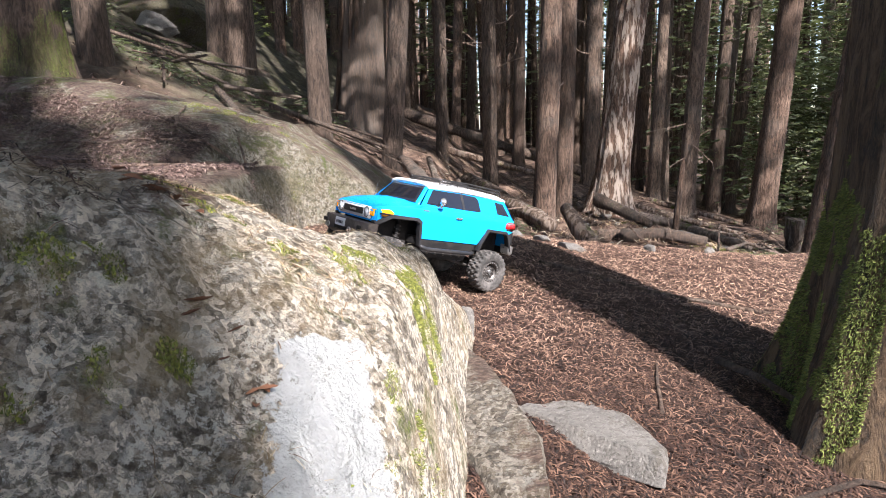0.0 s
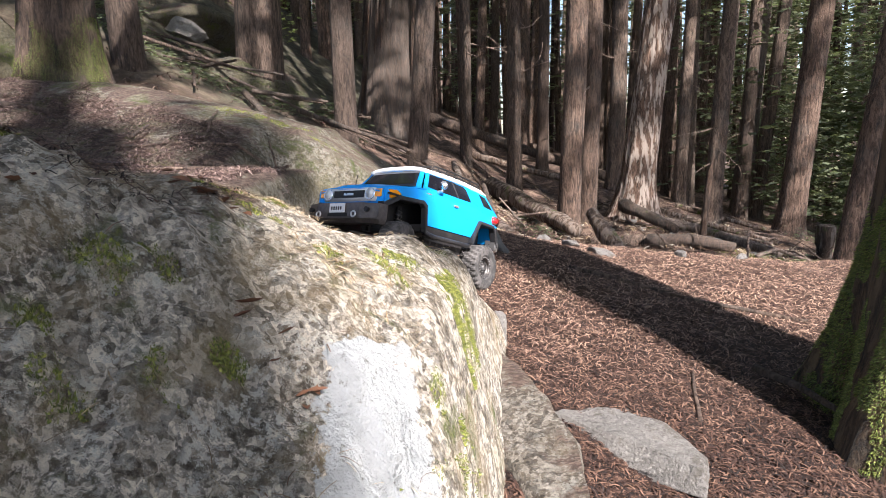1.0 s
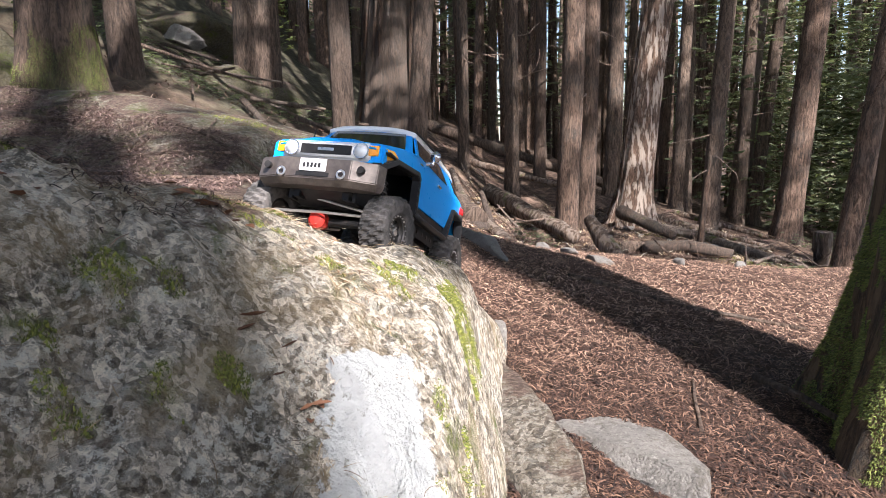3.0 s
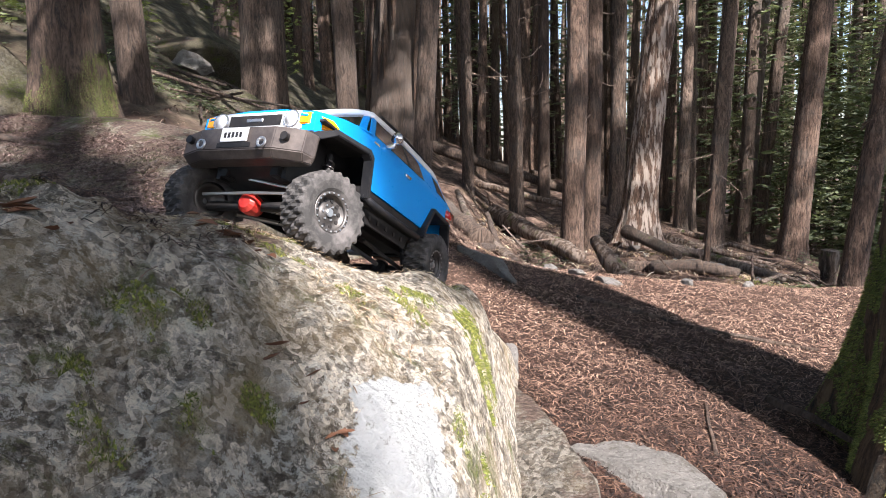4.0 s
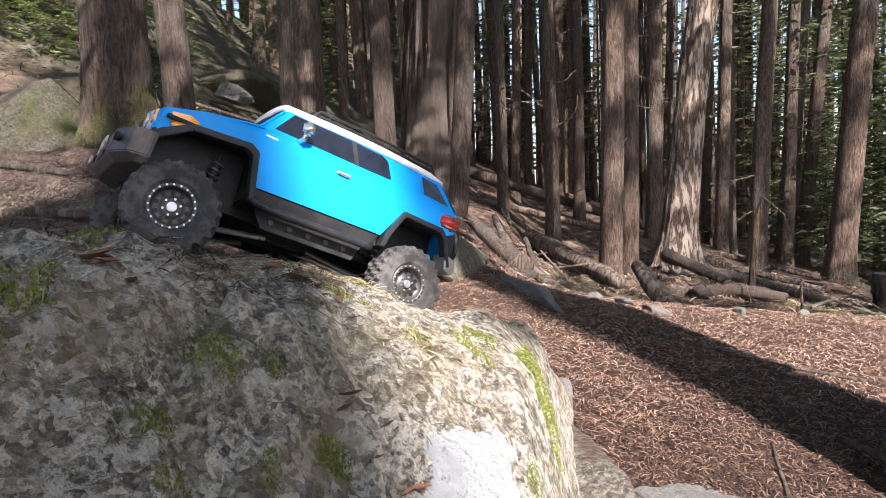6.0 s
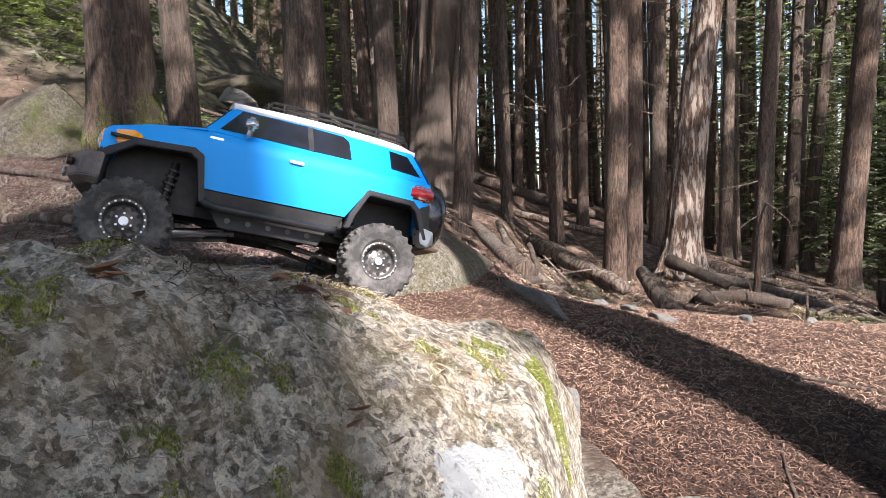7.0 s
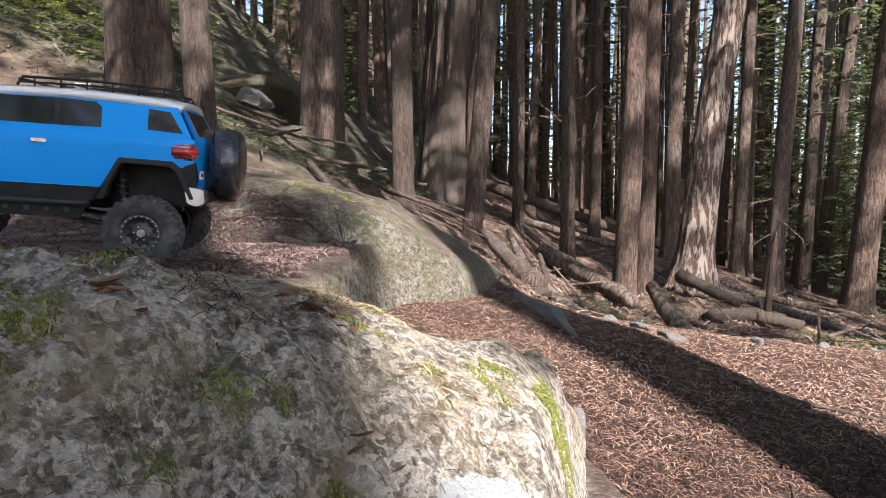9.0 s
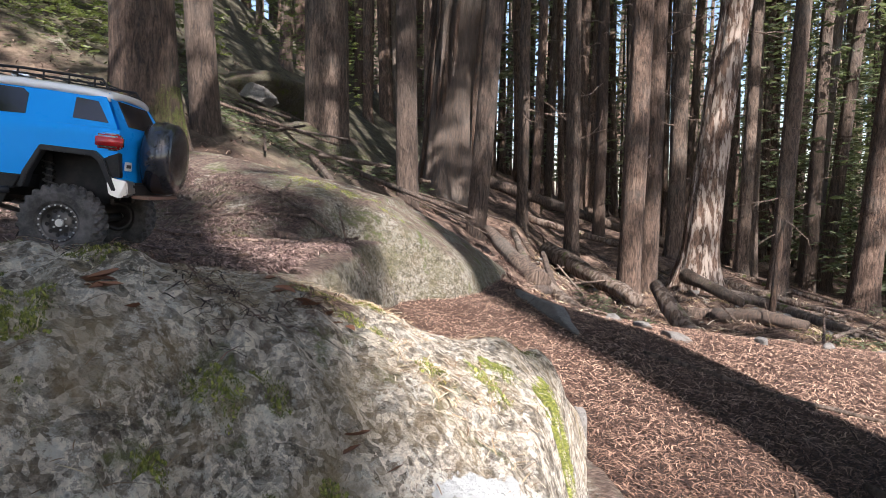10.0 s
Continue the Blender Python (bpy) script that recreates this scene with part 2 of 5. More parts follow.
BARK_MOSS = bark_material("mossy_cedar_bark", (0.85, 0.72, 0.50), 0.22)
BARK_FOOT = bark_material("moss_footed_bark", (0.72, 0.62, 0.54), 0.2)
BARK_SNAG = bark_material("torn_snag_bark", (0.62, 0.46, 0.36))
BARK_TORN = bark_material("torn_heartwood", (1.3, 0.95, 0.62), 0.0, 0.5)
# peeled bark whose pale streaks also carry sunlight on the ridges, as colour
BARK_PALE = bark_material("peeled_sunlit_bark", (1.45, 1.18, 1.02), 0.0, 0.78)
WOOD = bark_material("weathered_log", (1.35, 1.2, 1.05), 0.3, 0.3)
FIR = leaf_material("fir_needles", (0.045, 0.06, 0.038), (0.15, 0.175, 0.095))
# paler copy of the fir leaves: sunlight on far boughs put into the colour
FIR_PALE = leaf_material("sun_painted_fir_boughs", (0.09, 0.105, 0.06), (0.30, 0.31, 0.19))
FERN = leaf_material("fresh_leaves", (0.05, 0.075, 0.025), (0.19, 0.22, 0.08))
MOSS = strand_material("moss_tufts", (0.04, 0.05, 0.010), (0.12, 0.14, 0.022), (0.27, 0.27, 0.06))
TRUNK_MOSS = strand_material("shaggy_moss", (0.04, 0.055, 0.012), (0.12, 0.145, 0.03), (0.22, 0.24, 0.06))
NEEDLE = strand_material("fallen_cedar_sprays", (0.012, 0.006, 0.004), (0.035, 0.016, 0.011), (0.085, 0.046, 0.033), (0.19, 0.12, 0.088), (0.42, 0.30, 0.225), damp_shade=True)
NEEDLE_FAR = strand_material("forest_floor_sprays", (0.02, 0.009, 0.006), (0.055, 0.024, 0.015), (0.105, 0.059, 0.043), (0.19, 0.122, 0.09), (0.34, 0.25, 0.19))
SLAB_LITTER = strand_material("slab_sprays", (0.022, 0.012, 0.010), (0.07, 0.040, 0.034), (0.15, 0.095, 0.082), (0.36, 0.27, 0.23))
DRYGRASS = strand_material("dry_needles", (0.12, 0.065, 0.035), (0.26, 0.17, 0.09), (0.40, 0.33, 0.21), (0.50, 0.45, 0.36))
TWIG = bark_material("twig_wood", (1.9, 1.75, 1.65))
PAINT = worn("blue_paint", (0.0, 0.29, 0.80), 0.30, 0.0, 0.004, 0.02)
PAINT.node_tree.nodes["Principled BSDF"].inputs["Specular IOR Level"].default_value = 0.10
flake_nodes = Net(PAINT)
flake = flake_nodes.add("BsdfAnisotropic")
flake.inputs["Color"].default_value = (0.30, 0.70, 1.0, 1)
flake.inputs["Roughness"].default_value = 0.5
flake_mix = flake_nodes.add("MixShader")
flake_mix.inputs[0].default_value = 0.03
flake_nodes.link(flake_nodes.b.outputs[0], flake_mix.inputs[1])
flake_nodes.link(flake.outputs[0], flake_mix.inputs[2])
flake_nodes.link(flake_mix.outputs[0], PAINT.node_tree.nodes["Material Output"].inputs["Surface"])
WHITE = worn("white_paint", (0.80, 0.80, 0.80), 0.3, 0.0, 0.06, 0.8)
BLACK = worn("black_plastic", (0.014, 0.014, 0.015), 0.45, 0.0, 0.07)
TRIM = worn("dark_trim", (0.020, 0.021, 0.024), 0.36, 0.0, 0.06)
GLASS = worn("tinted_window", (0.008, 0.009, 0.014), 0.07, 0.0, 0.01, 0.6)
for plain in (BLACK, TRIM):
    plain.node_tree.nodes["Principled BSDF"].inputs["Specular IOR Level"].default_value = 0.22
RUBBER = worn("dusty_rubber", (0.03, 0.029, 0.028), 0.85, 0.0, 0.5, 0.0, (0.26, 0.235, 0.225))
GUNMETAL = worn("gunmetal", (0.07, 0.066, 0.064), 0.45, 0.6, 0.15)
STEEL = worn("bright_steel", (0.55, 0.55, 0.56), 0.3, 0.9, 0.12)
CHROME = worn("chrome", (0.75, 0.75, 0.77), 0.14, 0.9, 0.05)
AMBER = worn("amber_lens", (0.90, 0.34, 0.01), 0.15, 0.0, 0.04, 1.0)
RED = worn("red_lens", (0.45, 0.012, 0.015), 0.15, 0.0, 0.04, 1.0)
REDMETAL = worn("red_anodised", (0.55, 0.03, 0.02), 0.35, 0.3, 0.15)
CLEAR = worn("lamp_lens", (0.72, 0.74, 0.76), 0.12, 0.1, 0.04, 1.0)
PLATE = worn("plate_white", (0.70, 0.71, 0.72), 0.4, 0.0, 0.1)


# ---- mesh helpers ----
def mesh_object(name, bm, material, smooth=True):
    me = bpy.data.meshes.new(name)
    bm.normal_update()
    bm.to_mesh(me)
    bm.free()
    me.materials.append(material)
    if smooth:
        me.polygons.foreach_set("use_smooth", [True] * len(me.polygons))
    return new(name, me)


def raw_object(name, verts, faces, material, smooth=False):
    me = bpy.data.meshes.new(name)
    me.from_pydata(verts, [], faces)
    me.materials.append(material)
    if smooth:
        me.polygons.foreach_set("use_smooth", [True] * len(me.polygons))
    return new(name, me)


def part(name, bm, material, parent, label="", smooth=False):
    ob = mesh_object(name, bm, material, smooth)
    ob.parent = parent
    return tagged(ob, label)


def tube(points, r, sides=8):
    """A round bar along a line of points, with closed ends."""
    bm = bmesh.new()
    pts = [Vector(p) for p in points]
    prev = None
    for i, p in enumerate(pts):
        d = (pts[min(i + 1, len(pts) - 1)] - pts[max(i - 1, 0)]).normalized()
        u = d.cross(Vector((0, 0, 1)))
        u = u.normalized() if u.length > 1e-3 else Vector((1, 0, 0))
        w = d.cross(u).normalized()
        rr = r[i] if isinstance(r, (list, tuple)) else r
        ring = [bm.verts.new(p + (u * math.cos(6.2832 * k / sides) + w * math.sin(6.2832 * k / sides)) * rr) for k in range(sides)]
        if prev:
            for k in range(sides):
                bm.faces.new((prev[k], prev[(k + 1) % sides], ring[(k + 1) % sides], ring[k]))
        else:
            bm.faces.new(ring[::-1])
        prev = ring
    bm.faces.new(prev)
    bmesh.ops.recalc_face_normals(bm, faces=bm.faces)
    return bm


def smoothstep(a, b, v):
    t = min(1.0, max(0.0, (v - a) / (b - a)))
    return t * t * (3 - 2 * t)


def softmin(vals, k=0.02):
    m = min(vals)
    return m - k * math.log(sum(math.exp(-(v - m) / k) for v in vals))


def fbm(x, y, z, octaves=4):
    return noise.fractal((x, y, z), 1.0, 2.0, octaves)


# ---- ground and rock shapes ----
def ground_z(x, y):
    z = 0.09 + 0.08 * (min(max(y, -1.0), 2.4) - 1.3) - 0.09 * (min(max(x, -0.6), 1.2) - 0.3)
    z -= 0.47 * smoothstep(2.1, 3.9, y) * smoothstep(-0.3, 0.7, x)
    z += 0.105 * max(0.0, min(y, 15.0) - 6.8) * (1 - 0.6 * smoothstep(0.5, 4.0, x)) + 0.02 * max(0.0, min(y, 60.0) - 15.0)
    z -= 0.22 * max(0.0, min(x, 12.0) - 1.8) * smoothstep(2.5, 7.0, y)
    z += 0.48 * max(0.0, min(-x, 9.0) - 0.35) * smoothstep(2.2, 4.2, y)
    z += 0.20 * max(0.0, min(-x, 9.0) - 1.8) * smoothstep(3.6, 6.0, y)
    near = 1.0 - smoothstep(2.5, 6.0, math.hypot(x, y))
    z += (0.012 + 0.05 * (1 - near)) * fbm(x * 1.3, y * 1.3, 2.0) + 0.008 * fbm(x * 7, y * 7, 5.0, 3)
    z += 0.030 * smoothstep(2.8, 3.6, y) * fbm(x * 3.4, y * 3.4, 7.0, 4)
    return z


def front_z(x, y):
    z = softmin((-0.005 * x - 0.061 * y + 0.557, -0.984 * x + 0.588 * y - 0.103, -0.654 * x + 0.009 * y + 0.321,
                 -0.346 * x - 0.359 * y + 0.670, -4.0 * x + 0.359 * y - 0.098))
    z += 0.045 * math.exp(-(((x + 0.045) / 0.035) ** 2 + ((y - 1.03) / 0.06) ** 2))
    z += 0.040 * math.exp(-(((x + 0.100) / 0.050) ** 2 + ((y - 0.93) / 0.085) ** 2))
    z += 0.018 * math.exp(-(((x + 0.14) / 0.05) ** 2 + ((y - 0.55) / 0.07) ** 2))
    z += 0.034 * smoothstep(-0.32, -0.46, x) * math.exp(-((y - 0.56 + 0.15 * (x + 0.45)) / 0.075) ** 2)
    # a crack down the face and the ledge that it bounds
    crack = -0.317 + 0.010 * fbm(y * 14, 3.0, 0.0, 3)
    face = smoothstep(0.33, 0.40, y) * smoothstep(0.60, 0.53, y)
    z -= 0.013 * face * math.exp(-((x - crack) / 0.0075) ** 2)
    z += 0.012 * face * smoothstep(crack, crack + 0.012, x) * smoothstep(-0.215, -0.24, x) * smoothstep(0.50, 0.53, y + 0.3 * (x + 0.28))
    rough = smoothstep(0.9, 0.3, y) * 0.6 + 0.4
    lip = -0.1006 + 0.0836 * y
    rough *= 1 - 0.9 * smoothstep(lip - 0.03, lip + 0.01, x)
    rim = smoothstep(-1.68, -1.22 + 0.25 * fbm(y * 2.5, 1.0, 3.0, 3), x) * smoothstep(0.02, 0.17 + 0.10 * smoothstep(-0.5, -1.2, x), y + 0.05 * fbm(x * 4, 2.0, 3.0, 3))
    z = -0.05 + (z + 0.05) * rim
    return z + 0.014 * rough * fbm(x * 9, y * 9, 1.0, 5) + 0.0125 * rough * fbm(x * 38, y * 38, 4.0, 4) - 0.020 * rough * max(0.0, 0.22 - abs(fbm(x * 4.5, y * 3.0, 6.0, 3))) / 0.22 * smoothstep(0.75, 0.55, y)


def slab_z(x, y):
    edge = -0.43 + 0.05 * fbm(y * 5, 0.3, 0.0, 3) - 0.10 * smoothstep(1.5, 1.9, y)
    top = 0.475 - 0.025 * (y - 1.15) - 0.04 * (x + 0.7) + 0.02 * fbm(x * 3, y * 3, 8.0, 3)
    rim = smoothstep(-2.58, -2.0 + 0.25 * fbm(y * 2.5, 5.0, 3.0, 3), x) * (1 - smoothstep(-1.25, -1.7, x) * smoothstep(1.45 + 0.15 * fbm(x * 3, 7.0, 3.0, 3), 1.0, y))
    return 0.05 + rim * (softmin((top, 0.33 - 3.2 * (x - edge), 0.5 + 1.2 * (y - 1.02)), 0.015) - 0.05) + 0.008 * fbm(x * 14, y * 14, 3.0, 4)


def back_z(x, y):
    ridge = 0.315 + 0.70 * (-0.24 - x) if x > -0.60 else 0.585 + 0.25 * (-0.60 - x)
    steep = 0.22 + 2.3 * (y - 2.19 - 0.9 * max(0.0, x + 0.52) - 0.08 * fbm(x * 4, 0.0, 1.5, 3))
    gentle = 0.47 + 0.45 * (y - 1.88 - 0.05 * fbm(x * 3, 2.0, 1.5, 3))
    front = steep + (gentle - steep) * smoothstep(-0.52, -0.76, x)
    behind = 0.80 - 0.9 * (y - 2.80 + 0.05 * x)
    side = 0.66 - 2.6 * (x + 0.42 - 0.1 * (y - 2.1))
    z = softmin((ridge, front, behind, 0.80 - 0.01 * x, side), 0.03)
    z -= 0.16 * math.exp(-((x + 0.505 - 0.25 * (y - 2.0)) / 0.020) ** 2) * smoothstep(2.3, 2.05, y)
    rim = smoothstep(-3.18, -2.6 + 0.25 * fbm(y * 2.5, 9.0, 3.0, 3), x) * (1 - smoothstep(-2.1, -2.6, x) * smoothstep(2.2, 1.6, y))
    z = rim * z
    return z + 0.016 * fbm(x * 4, y * 4, 9.0, 5) + 0.004 * fbm(x * 30, y * 30, 2.0, 3)


def rock_top(x, y):
    z = -1.0
    if -1.7 < x < 0.15 and 0.03 < y < 1.74:
        z = max(z, front_z(x, y))
    if -2.6 < x < -0.3 and 0.96 < y < 2.59:
        z = max(z, slab_z(x, y))
    if -3.2 < x < 0.04 and 1.71 < y < 3.39:
        z = max(z, back_z(x, y))
    return z


def height_mesh(name, fn, x0, x1, y0, y1, step, material, floor):
    """A rock as a solid: a fine top sheet with a skirt down to its floor height."""
    nx, ny = int((x1 - x0) / step) + 1, int((y1 - y0) / step) + 1
    verts, faces = [], []
    for j in range(ny):
        for i in range(nx):
            x, y = x0 + i * step, y0 + j * step
            z = max(floor, fn(x, y))
            j1, j2 = 0.004 * fbm(x * 20, y * 20, 11.0, 2), 0.004 * fbm(x * 20, y * 20, 17.0, 2)
            verts.append((x + j1, y + j2, z))
    for j in range(ny - 1):
        for i in range(nx - 1):
            a = j * nx + i
            faces.append((a, a + 1, a + nx + 1, a + nx))
    rim = [i for i in range(nx)] + [j * nx + nx - 1 for j in range(1, ny)] + [(ny - 1) * nx + i for i in range(nx - 2, -1, -1)] + [j * nx for j in range(ny - 2, 0, -1)]
    low = len(verts)
    verts += [(verts[r][0], verts[r][1], floor - 0.12) for r in rim]
    k = len(rim)
    for q in range(k):
        p = (q + 1) % k
        faces.append((rim[q], low + q, low + p, rim[p]))
    return raw_object(name, verts, faces, material, True)


def loose_stone(name, size, material, seed, flat=0.5, cuts=13):
    """A broken stone: an icosphere cut by random planes, then roughened."""
    rnd = random.Random(seed)
    bm = bmesh.new()
    bmesh.ops.create_icosphere(bm, subdivisions=5 if max(size) > 0.12 else 3, radius=1.0)
    planes = [(Vector((rnd.gauss(0, 1), rnd.gauss(0, 1), rnd.gauss(0, 1))).normalized(), rnd.uniform(0.42, 0.74)) for _ in range(cuts)]
    planes.append((Vector((0.05, 0.05, 1)).normalized(), flat))
    for v in bm.verts:
        for nrm, d in planes:
            s = v.co.dot(nrm) - d
            if s > 0:
                v.co -= nrm * s * 0.985
        n1 = 0.045 * fbm(v.co.x * 3 + seed, v.co.y * 3, v.co.z * 3, 5) + 0.02 * fbm(v.co.x * 11 + seed, v.co.y * 11, v.co.z * 11, 4)
        v.co += v.co.normalized() * n1
        v.co = Vector((v.co.x * size[0], v.co.y * size[1], v.co.z * size[2]))
    return mesh_object(name, bm, material)


def build_ground():
    """One sheet, fine near the trail and coarse towards the horizon."""
    def axis(lo, hi, near_lo, near_hi, step):
        vals = [near_lo + step * i for i in range(int((near_hi - near_lo) / step) + 1)]
        s, v = step, vals[-1]
        while v < hi:
            s *= 1.13
            v += s
            vals.append(v)
        s, v = step, vals[0]
        while v > lo:
            s *= 1.13
            v -= s
            vals.insert(0, v)
        return vals
    xs, ys = axis(-400, 400, -0.7, 3.6, 0.024), axis(-400, 400, 0.4, 7.6, 0.024)
    verts = [(x, y, ground_z(x, y)) for y in ys for x in xs]
    n = len(xs)
    faces = [(j * n + i, j * n + i + 1, (j + 1) * n + i + 1, (j + 1) * n + i) for j in range(len(ys) - 1) for i in range(n - 1)]
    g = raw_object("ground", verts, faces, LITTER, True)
    return tagged(g, "forest floor of reddish brown cedar litter and earth", "ground", kind="structure")


build_ground()
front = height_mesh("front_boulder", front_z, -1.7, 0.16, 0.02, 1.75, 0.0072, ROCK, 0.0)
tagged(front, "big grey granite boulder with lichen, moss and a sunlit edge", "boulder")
slab = height_mesh("rock_slab", slab_z, -2.6, -0.30, 0.95, 2.6, 0.016, ROCK_SLAB, 0.1)
tagged(slab, "low granite slab covered in brown needle litter", "rock")
back = height_mesh("back_boulder", back_z, -3.2, 0.05, 1.4, 3.4, 0.014, ROCK_BACK, 0.05)
tagged(back, "rounded mossy granite boulder behind the slab", "boulder")


# ---- trees ----
def trunk_mesh(r, height, flare, lean, seed, ridges=1.0, sides=28, rings=46, knobs=0.0, taper=0.75):
    """A tapered trunk with root flare and furrowed bark."""
    rnd = random.Random(seed)
    ph = rnd.uniform(0, 50)
    bm = bmesh.new()
    rows = []
    for j in range(rings + 1):
        f = j / rings
        z = -0.35 + (height + 0.35) * f ** 1.8
        zz = max(0.0, z)
        rr = r * (1 - taper * zz / height) * (1 + flare * math.exp(-zz / (r * 1.6)))
        cx = lean[0] * zz + 0.05 * r * math.sin(zz * 1.1 + ph) + 0.10 * r * fbm(zz * 0.4, ph, 0.0, 2)
        cy = lean[1] * zz + 0.05 * r * math.cos(zz * 0.9 + ph)
        row = []
        for i in range(sides):
            a = 2 * math.pi * i / sides
            root = 1 + flare * 0.45 * math.exp(-zz / (r * 1.4)) * math.sin(a * 5 + ph) * (0.7 + 0.3 * math.sin(a * 2 + ph))
            fur = 1 + ridges * (0.035 * fbm(math.cos(a) * 5 + ph, math.sin(a) * 5, zz * 0.9 / max(r, 0.05) * 0.12, 3))
            lump = 1 + knobs * fbm(math.cos(a) * 1.5 + ph, math.sin(a) * 1.5, zz * 1.5, 3)
            q = rr * root * fur * lump
            row.append(bm.verts.new((cx + q * math.cos(a), cy + q * math.sin(a), z)))
        rows.append(row)
    for j in range(rings):
        for i in range(sides):
            k = (i + 1) % sides
            bm.faces.new((rows[j][i], rows[j][k], rows[j + 1][k], rows[j + 1][i]))
    bm.faces.new(rows[-1])
    return bm


def spray_quads(verts, faces, base, way, length, width, rnd, droop=0.3, steps=5):
    """A feathery conifer spray: leaflets to both sides of a drooping rib."""
    way = way.normalized()
    side = way.cross(Vector((0, 0, 1)))
    side = side.normalized() if side.length > 1e-3 else Vector((1, 0, 0))
    for s in range(steps):
        f = (s + 0.5) / steps
        p = base + way * length * f - Vector((0, 0, droop * length * f * f))
        w = width * (1 - 0.75 * f) * rnd.uniform(0.7, 1.2)
        for sg in (-1, 1):
            d = (side * sg + way * 0.7 - Vector((0, 0, rnd.uniform(0.0, 0.5)))).normalized()
            t = (way * 0.5 + Vector((rnd.uniform(-0.3, 0.3), rnd.uniform(-0.3, 0.3), rnd.uniform(-0.4, 0.4)))).normalized() * w * 0.22
            k = len(verts)
            verts.extend([tuple(p - t * 0.4), tuple(p + d * w * 0.6 - t), tuple(p + d * w), tuple(p + d * w * 0.55 + t)])
            faces.append((k, k + 1, k + 2, k + 3))


def crown_data(height, start, reach, count, seed, size=0.6):
    """Foliage sprays on whorled limbs from the start height to the top."""
    rnd = random.Random(seed)
    verts, faces = [], []
    for _ in range(count):
        f = rnd.random() ** 0.8
        z = start + (height - start) * f
        a = rnd.uniform(0, 2 * math.pi)
        r0 = reach * (1 - f * 0.85) * rnd.uniform(0.15, 1.0)
        way = Vector((math.cos(a), math.sin(a), -0.25))
        spray_quads(verts, faces, Vector((math.cos(a) * r0, math.sin(a) * r0, z - 0.25 * r0)), way, size * rnd.uniform(0.7, 1.4), size * 0.55, rnd)
    return verts, faces


def dead_branch(r, z, a, length, seed):
    """One thin dead twig that sticks out of a trunk."""
    rnd = random.Random(seed)
    p = Vector((math.cos(a) * r * 0.6, math.sin(a) * r * 0.6, z))
    d = Vector((math.cos(a), math.sin(a), rnd.uniform(-0.3, 0.35)))
    pts, q = [tuple(p)], p
    for s in range(5):
        q = q + d.normalized() * length / 5
        pts.append(tuple(q))
        d = d + Vector((rnd.uniform(-0.35, 0.35), rnd.uniform(-0.35, 0.35), rnd.uniform(-0.3, 0.25)))
    th = 0.010 * rnd.uniform(0.6, 1.3)
    bm = tube(pts, [th * (1 - 0.16 * k) for k in range(6)], 5)
    side = Vector(pts[3]) + Vector((rnd.uniform(-1, 1), rnd.uniform(-1, 1), rnd.uniform(-0.5, 0.5))) * length * 0.35
    fork = tube([pts[2], tuple(Vector(pts[2]).lerp(side, 0.5)), tuple(side)], [th * 0.55, th * 0.4, th * 0.2], 4)
    me = bpy.data.meshes.new("fork")
    fork.to_mesh(me)
    fork.free()
    bm.from_mesh(me)
    bpy.data.meshes.remove(me)
    return bm


def tree(x, y, r, label, material=None, height=13.0, flare=0.5, lean=(0, 0), seed=1, twigs=0, crown=True, ridges=1.0, knobs=0.0, sides=28, z=None, start=6.5, taper=0.75, sprays=75):
    t = new("tree")
    t.location = (x, y, (ground_z(x, y) if z is None else z) - 0.02)
    bm = trunk_mesh(r, height, flare, lean, seed, ridges, sides, 46, knobs, taper)
    part("trunk", bm, material or BARK, t, "", True)
    rnd = random.Random(seed + 7)
    for _ in range(twigs):
        part("dead_branch", dead_branch(r, rnd.uniform(0.8, 4.5), rnd.uniform(0, 6.283), rnd.uniform(0.25, 0.75), rnd.random()), TWIG, t)
    if crown:
        v, f = crown_data(height, start, 1.9, sprays, seed + 3, 0.85)
        v = [(a + lean[0] * c, b + lean[1] * c, c) for a, b, c in v]
        c = raw_object("crown", v, f, FIR)
        c.parent = t
    return tagged(t, label, "tree", "trees of the wood")


# trunks near the trail: place, radius, look
# the cedar's unseen crown starts low, added to shade the bank
tree(0.82, 1.03, 0.160, "thick mossy cedar trunk beside the trail", BARK_MOSS, 12, 0.62, (0.015, 0.03), 1417, 0, True, 1.6, 0.05, 72, None, 4.0, 0.75, 115)
tree(-2.02, 3.25, 0.162, "stout reddish trunk with a moss covered foot", BARK_FOOT, 14, 0.45, (-0.01, 0), 5, 0, True, 1.0, 0.02, 48, 0.76)
tree(-1.98, 3.85, 0.092, "slim dark trunk beside the stout one", BARK, 12, 0.25, (-0.05, 0.02), 6, 0, True, 1.0, 0, 28, 0.75)
tree(-1.675, 5.35, 0.185, "straight grey barked fir behind the boulder", BARK, 15, 0.2, (0, 0), 8, 0, True, 1.2, 0, 48, 0.70)
tree(-0.895, 4.9, 0.086, "slender grey fir trunk", BARK, 13, 0.15, (-0.015, 0), 9, 0, True, 1.0, 0, 32, 0.42)
SNAG = tree(-0.80, 6.6, 0.262, "broad old cedar snag with torn splintered bark", BARK_SNAG, 9, 0.30, (0.08, 0), 11, 0, False, 3.0, 0.16, 64)
tree(-0.40, 5.0, 0.080, "leaning slim trunk by the end of the boulder", BARK, 12, 0.25, (0.075, 0), 12, 0, True, 1.0, 0, 32, 0.10)
tree(0.01, 8.3, 0.075, "thin trunk in the middle of the wood", BARK, 12, 0.2, (0.0, 0), 14, 14)
